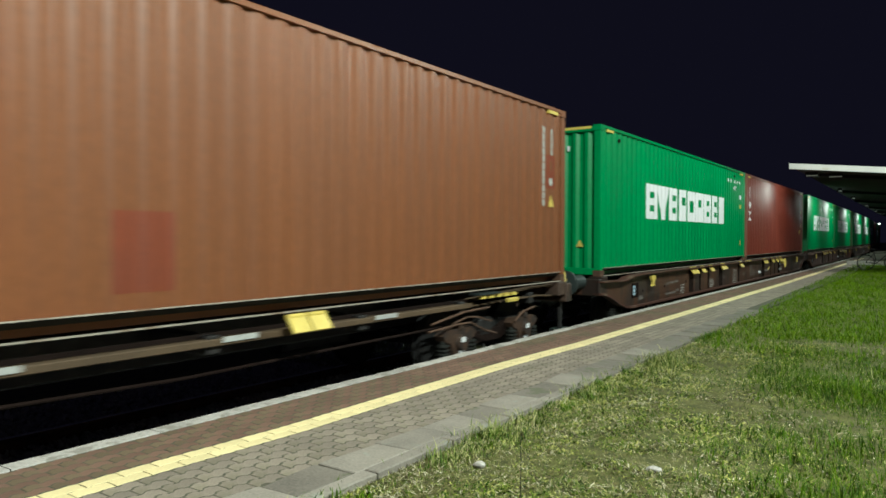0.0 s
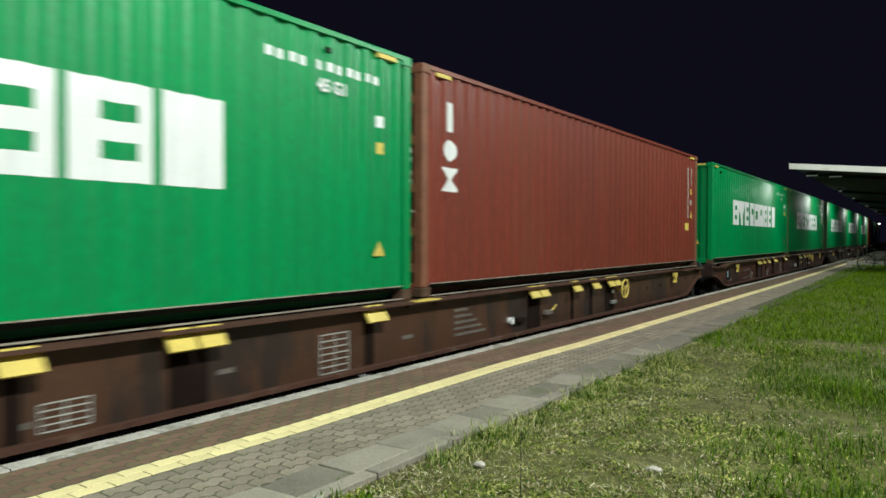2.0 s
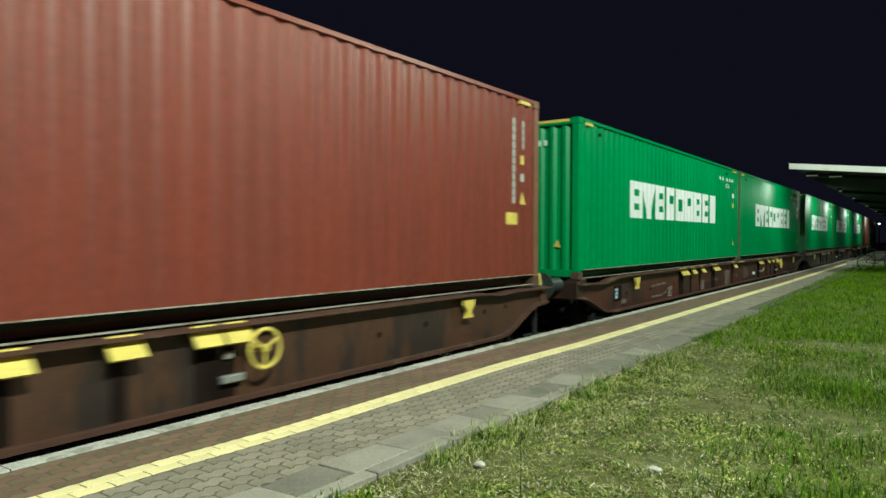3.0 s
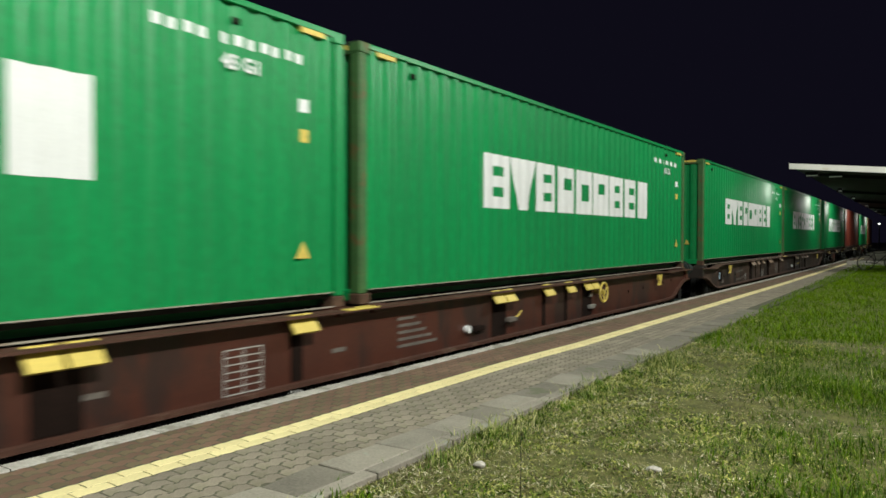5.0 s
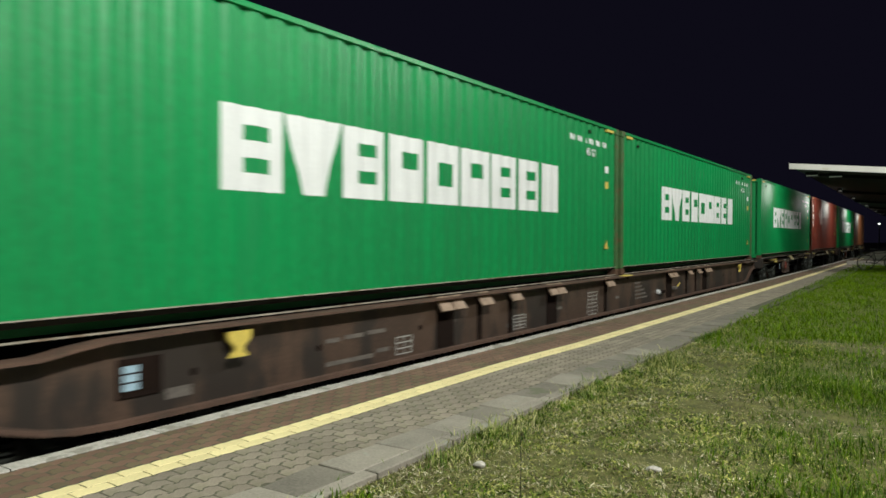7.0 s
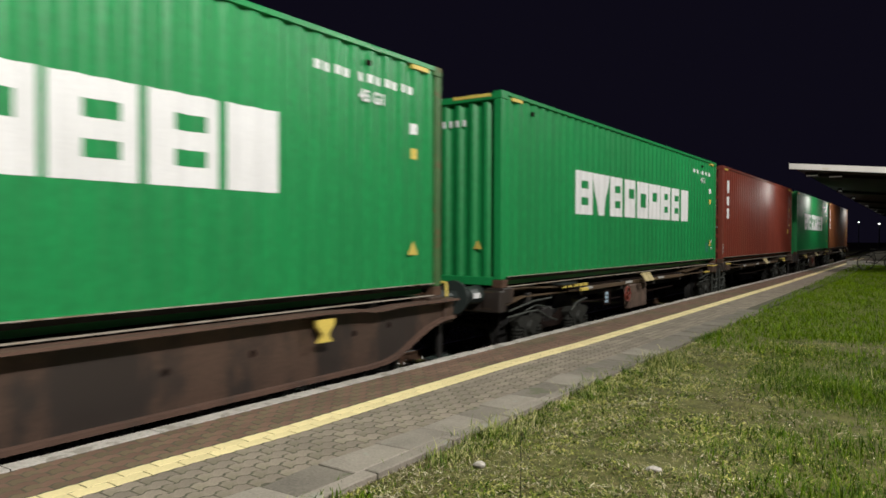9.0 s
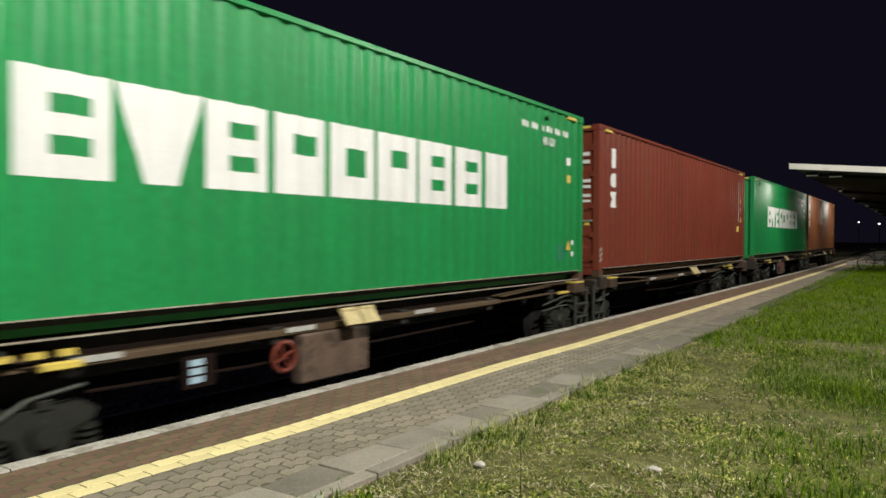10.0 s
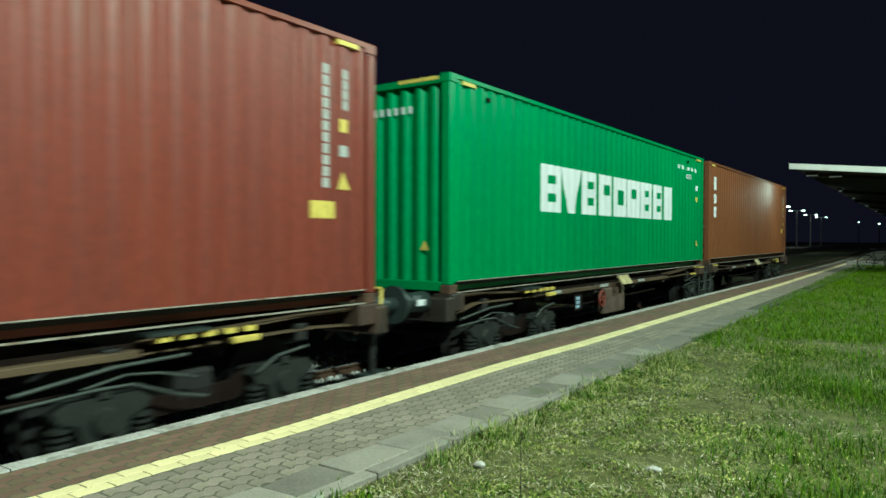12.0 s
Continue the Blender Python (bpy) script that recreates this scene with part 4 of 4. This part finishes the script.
def low_unit(u, length, near_end, far_end, label, paint, marked=False):
    """Low flat unit for one container, with open bogies; the inner ends are close-coupled."""
    w = tagged(new("flat_wagon"), label, "wagon", "wagons of the train")
    L_ = length
    top = [(0, .6), (1.2, .6), (2.9, .525), (L_ - 2.9, .525), (L_ - 1.2, .6), (L_, .6)]
    low = [(L_, .4), (L_ - 1.0, .46), (L_ - 3.4, .445), (3.4, .445), (1.0, .47), (.5, .38), (0, .36)]
    for sg in (-1, 1):
        # sill web coloured near-black for the shade of the container above
        part("side_sill", prism(B(), top + low, "x", *sorted((sg * .96, sg * 1.0))), GRIME_SHADE, w)
        for line, th, out in ((top[:3], .008, 1.15), (top[-3:], .008, 1.15), (low[::-1], .008, 1.13)):
            strip = [(y, z - th) for y, z in line] + [(y, z + th) for y, z in reversed(line)]
            part("flange", prism(B(), strip, "x", sg * .94, sg * out), OCHRE, w, "ochre flange edge")
        part("flange_band", box(B(), *sorted((sg * 1.0, sg * 1.155)), 3.2, L_ - 3.0, .425, .49, .008), OCHRE, w, "ochre lower flange")
        for y in (.3, L_ - .3):
            part("container_support", box(B(), *sorted((sg * .95, sg * 1.25)), y - .16, y + .16, .42, .655, .015), paint, w)
    part("centre_sill", box(B(), -.22, .22, .2, L_ - .2, .15, .56, .02), DARK, w)
    for k in range(6):
        y = 1.2 + k * (L_ - 2.4) / 5
        part("cross_beam", box(B(), -1.12, 1.12, y - .07, y + .07, .35, .52, .01), DARK, w)
    flap(w, 5.95, .52, None if marked else PALE, False)
    for y, kind in ((2.2, near_end), (L_ - 2.9, far_end)):
        if kind != "buffers":
            continue
        for k in range(5):
            part("hazard_block", box(B(), 1.19, 1.24, y + k * .22, y + k * .22 + .12, .54, .585), YELLOW, w, "yellow hazard block")
        part("hazard_bracket", box(B(), 1.19, 1.25, y + .75, y + 1.05, .44, .5, .01), YELLOW, w, "yellow bracket")
        part("side_step", box(B(), 1.1, 1.26, y - .1, y + .5, .595, .62), TEAL, w)
    if near_end == "buffers":
        part("brake_box", box(B(), 1.05, 1.2, 5.48, 6.5, -.08, .42, .02), CRATE, w, "scuffed pale brown brake box")
        bw = part("brake_wheel", ring(B(), (1.25, 5.2, .25), .14, .022), RED, w, "red brake hand wheel")
        for k in range(4):
            a = k * math.tau / 4 + .4
            part("spoke", tube(B(), (1.25, 5.2, .25), (1.25, 5.2 + .14 * math.cos(a), .25 + .14 * math.sin(a)), .012, n=8), RED, bw)
        part("hub", tube(B(), (1.2, 5.2, .25), (1.265, 5.2, .25), .03), RED, bw)
        plate = part("plate", box(B(), 1.165, 1.173, 4.14, 4.46, .1, .38), GRIME_SHADE, w, "dark data plate")
        for k in range(3):
            part("data_line", box(B(), 1.173, 1.176, 4.2, 4.34, .14 + k * .075, .195 + k * .075), BLUE, plate, "pale blue writing bar")
    for k in range(3):
        part("marking", box(B(), 1.165, 1.168, 3.2 + 2.1 * k, 3.6 + 2.1 * k, .455, .505), GREY, w)
    tube(bm := B(), (-.5, 7.4, .1), (-.5, 8.6, .1), .2, n=16)
    part("air_tank", bm, DARK, w)
    pipe(bm := B(), [(1.0, 3.4, .2), (1.0, 5.0, .16), (1.0, L_ - 3.5, .2)], .016)
    part("brake_pipe", bm, GRIME_SHADE, w)
    # the close-coupled ends share one bogie under the joint
    if near_end == "buffers":
        bogie(w, 2.09, marked)
    bogie(w, L_ - 2.38 if far_end == "buffers" else L_, marked)
    for y, sg, kind in ((0, -1, near_end), (L_, 1, far_end)):
        if kind == "buffers":
            buffer_end(w, y, sg, paint, True)
        else:
            part("headstock", box(B(), -1.2, 1.2, *sorted((y, y - sg * .15)), .36, .6, .02), paint, w)
            part("drawbar", box(B(), -.12, .12, *sorted((y, y + sg * .34)), .35, .5, .02), RUST, w)
            y0, y1 = (y - .03, y + .44) if sg < 0 else (y - .38, y + .1)
            ladder = part("ladder", box(B(), 1.16, 1.2, y0 - .03, y0 + .03, -.3, .5, .006), STEELGREY, w, "dull grey steel ladder")
            part("stile", box(B(), 1.16, 1.2, y1 - .03, y1 + .03, -.3, .5, .006), STEELGREY, ladder)
            for z in (.44, .21, -.02, -.25):
                part("rung", box(B(), 1.13, 1.23, y0 + .031, y1 - .031, z - .013, z + .013, .004), STEELGREY, ladder)
            part("brace", tube(B(), (1.21, y0, -.28), (1.21, y1, .22), .012, n=8), STEELGREY, ladder)
            pipe(bm := B(), [(1.05, y - sg * .6, .1), (1.1, y - sg * .45, -.12), (1.1, y - sg * .1, -.22), (1.05, y + sg * .12, -.05)], .02)
            part("brake_hose", bm, RUBBER, w)
            yb = y - sg * (.42 if sg > 0 else .77)
            if sg > 0:
                part("edge_stripe", box(B(), 1.1, 1.165, y - 1.0, y - .6, .43, .47, .005), YELLOW, w, "yellow painted flange edge")
            block_ = part("end_block", box(B(), 1.1, 1.27, yb - .18, yb + .18, .42, .6, .02), UMBER, w)
            part("edge_stripe", box(B(), 1.09, 1.28, yb - .18, yb + .18, .6, .63, .008), YELLOW, block_, "yellow painted top edge")
    MOVING.append((w, u, L_, 0.0))
    return w


def build_train():
    us = dict(zip(range(1, 12), (-1.081, 12.68, 25.109, 38.861, 51.31, 65.24, 77.6, 91.335, 104.296, 117.988, 130.794)))
    green = "green corrugated container with white painted blocks, on a flat wagon"
    red = "oxide red corrugated container with three white shapes, on a flat wagon"
    container(BROWN, BROWN, "faded brown corrugated container with a redder paint patch", us[1], "small", "door",
              patches=((4.1, 4.65, .3, .95, PATCH), (11.55, 11.86, 1.55, 2.1, PATCH)))
    container(GREEN, GREEN, green, us[2], "wide")
    container(RED, RED_WORN, red, us[3], "tall", "door", block_y=0.63)
    container(GREEN, GREEN, green, us[4], "wide")
    container(GREEN, GREEN_WORN, "green corrugated container with rusty corner posts, on a flat wagon", us[5], "wide")
    container(GREEN, GREEN_WORN, "green corrugated container with rusty corners and round white emblem", us[6], "wide", "wall", "round")
    container(GREEN, GREEN_WORN, "green corrugated container with rusty corner posts, on a flat wagon", us[7], "wide")
    container(GREEN, GREEN, green, us[8], "wide", patches=((11.2, 11.5, .36, .62, TEALPAINT), (11.76, 11.86, .62, .7, WHITE), (11.74, 11.86, .42, .5, WHITE)))
    container(RED, RED, red, us[9], "tall", "door", "smears", block_y=0.78)
    container(GREEN, GREEN, green, us[10], "wide")
    container(BROWN, BROWN, "brown corrugated container with three white shapes, on a flat wagon", us[11], "tall", "door")
    low_unit(us[1] - .15, CL + .3, "inner", "buffers", "grimy low flat wagon with open bogies", UMBER, True)
    for a, paint, fl, wh, sh, lab in ((2, SOOTY, None, True, -.15, "dark red-brown flat wagon with deep side sills and yellow spigots"),
                                  (4, OXIDE, None, True, -.05, "oxide red flat wagon with deep side sills and yellow spigots"),
                                  (6, UMBER, TAN, False, -.08, "grimy brown flat wagon with deep side sills")):
        deep_wagon(us[a] - .18, us[a + 1] + CL - us[a] + .36, paint, lab, fl, wh, sh)
    for a, lab in ((8, "grimy low flat wagon unit with open bogies"), (10, "grimy low flat wagon unit with open bogies")):
        low_unit(us[a] - .15, CL + .3, "buffers", "inner", lab, UMBER)
        low_unit(us[a + 1] - .15, CL + .3, "inner", "buffers", lab, UMBER)


# ------------------------------------------------------------------ far things


def build_canopy():
    """Long platform canopy: a pale end board, a dark sheet roof, posts, and lamps hung under its edge."""
    c = tagged(new("platform_canopy"), "long dark canopy with a pale end board, over the platform", "canopy")

    def zt(x):
        return 4.095 - 0.098 * (x + 4.05)
    part("fascia", prism(B(), [(-4.05, zt(-4.05) - .2), (6.0, zt(6) - .2), (6.0, zt(6)), (-4.05, zt(-4.05))], "y", 28.0, 28.1), FASCIA, c)
    part("roof", prism(B(), [(-4.03, zt(-4.05) - .1), (6.0, zt(6) - .1), (6.0, zt(6) - .02), (-4.03, zt(-4.05) - .02)], "y", 28.105, 92), ROOF_SHADED, c)
    for y in (31.0, 43.0, 55.0, 67.0, 79.0, 91.0):
        part("post", box(B(), 0.2, 0.36, y, y + .16, -.05, zt(.3) - .1, .01), ROOF_SHADED, c)
        part("beam", prism(B(), [(-3.9, zt(-3.9) - .22), (5.8, zt(5.8) - .22), (5.8, zt(5.8) - .1), (-3.9, zt(-3.9) - .1)], "y", y + .02, y + .14), ROOF_SHADED, c)
    for x, y, wide in ((-3.6, 30.5, .4), (-2.8, 30.5, .42), *((-3.55, y, .15) for y in CANOPY_LAMPS[1:])):
        lw = tagged(new("canopy_lamp"), "slim lamp hung under the canopy's edge", "lamp", "canopy lamps")
        lw.matrix_basis = pose(x, y, zt(x) - .345)
        part("housing", box(B(), -wide / 2 - .02, wide / 2 + .02, -.12, .12, .06, .245, .01), ROOF_SHADED, lw)
        part("diffuser", box(B(), -wide / 2, wide / 2, -.13, -.121, .085, .118), DIM, lw)


def far_lamp(x, y, h, base, mat, size):
    w = tagged(new("street_lamp"), "slim lamp post with a lit head", "street lamp", "station lamps")
    w.matrix_basis = pose(x, y, base)
    part("pole", tube(B(), (0, 0, 0), (0, 0, h - .05), .09, .06), TEAL, w)
    part("head", box(B(), -size, size, -.25, .25, h - .08, h + .04, .03), mat, w, "glowing lamp head")


def twin_lamp(x, y, h):
    """A post on the far platform with two lit heads on a cross arm."""
    w = tagged(new("street_lamp"), "pale lamp post with two lit heads on a cross arm", "street lamp", "station lamps")
    w.matrix_basis = pose(x, y, 0, 0, 0, 14)
    part("pole", tube(B(), (0, 0, 0), (0, 0, h - .05), .11, .08), POST, w)
    part("arm", tube(B(), (-.85, 0, h - .05), (.85, 0, h - .05), .045, n=8), POST, w)
    for sg in (-1, 1):
        part("head", box(B(), *sorted((sg * .6, sg * 1.0)), -.2, .2, h - .12, h + .02, .04), GLOW, w, "glowing lamp head")


def bicycle():
    b = tagged(new("bicycle"), "dark bicycle parked at the end of the grass", "bicycle")
    b.matrix_basis = pose(-1.62, 36.5, -0.03, 0, 0, 8)
    for x in (-.52, .52):
        wh = part("wheel", ring(B(), (0, 0, 0), .33, .022), RUBBER, b)
        wh.matrix_basis = pose(x, 0, .36, 0, 0, 90)
        for k in range(8):
            a = k * math.tau / 8
            part("spoke", tube(B(), (0, 0, 0), (0, .33 * math.cos(a), .33 * math.sin(a)), .003, n=4), STEEL, wh)
    pipe(bm := B(), [(-.52, 0, .36), (-.12, 0, .32), (.36, 0, .8), (-.2, 0, .78), (-.12, 0, .32)], .018)
    pipe(bm, [(-.52, 0, .36), (-.2, 0, .78), (-.23, 0, .92)], .014)
    pipe(bm, [(.52, 0, .36), (.36, 0, .8), (.33, 0, 1.0)], .016)
    part("frame", bm, DARK, b)
    part("saddle", box(B(), -.36, -.1, -.07, .07, .92, .98, .02), RUBBER, b)
    part("handlebar", pipe(B(), [(.2, -.28, 1.02), (.33, -.1, 1.02), (.33, .1, 1.02), (.2, .28, 1.02)], .014), DARK, b)


def build_far():
    build_canopy()
    for x, y, h in ((-14.6, 95.0, 5.3), (-14.85, 110.0, 5.3), (-15.5, 130.0, 5.3), (-16.1, 150.0, 5.4)):
        twin_lamp(x, y, h)
    single("far_platform", prism(B(), [(92, -.75), (190, -.75), (190, .0), (92, .0)], "x", -21, -14.4), CONCRETE, "pale concrete platform across the tracks", "platform", "structure")
    far_lamp(-9.96, 150.0, 5.1, -.75, GLOW, .16)
    far_lamp(-4.95, 110.0, 3.4, -.05, GLOW, .09)
    bicycle()
    single("concrete_step", box(B(), -3.4, -1.6, 43.0, 43.6, -.06, .2, .02), KERB, "low pale concrete step at the end of the grass", "step")


def loose_stones():
    rnd = random.Random(9)
    for x, y, r in ((-1.33, 4.2, .038), (-2.25, 3.69, .032)):
        bm = B()
        bmesh.ops.create_icosphere(bm, subdivisions=2, radius=r)
        for v in bm.verts:
            v.co = Vector((v.co.x * 1.3, v.co.y, v.co.z * .7)) * rnd.uniform(.85, 1.15)
        ob = single("stone", bm, KERB, "pale stone lying in the grass", "stone")
        ob.matrix_basis = pose(x, y, 0.0)


def dry_stalk():
    pipe(bm := B(), [(0, 0, 0), (.004, 0, .15), (-.003, .01, .3), (.004, .0, .42)], .002, 5)
    ob = single("dry_stalk", bm, DARK, "thin dark dry stalk standing in the grass", "plant")
    ob.matrix_basis = pose(-1.81, 3.4, -.03)


def motions():
    times = [0.4 * k for k in range(31)]
    for thing, u, length, z in MOVING:
        walk(thing, [(t, on_track(u - travelled(t), length, z)) for t in times])
    for ws, y, z in WHEELS:
        walk(ws, [(k / 15, pose(0, y, z, math.degrees(travelled(k / 15) / 0.46), 0, 0)) for k in range(181)])


build_ground()
build_track(0.0, -12, 150, "rusty rails on dark sleepers in ballast")
build_ballast()
build_train()
build_far()
loose_stones()
dry_stalk()
build_grass()
build_platform()
motions()
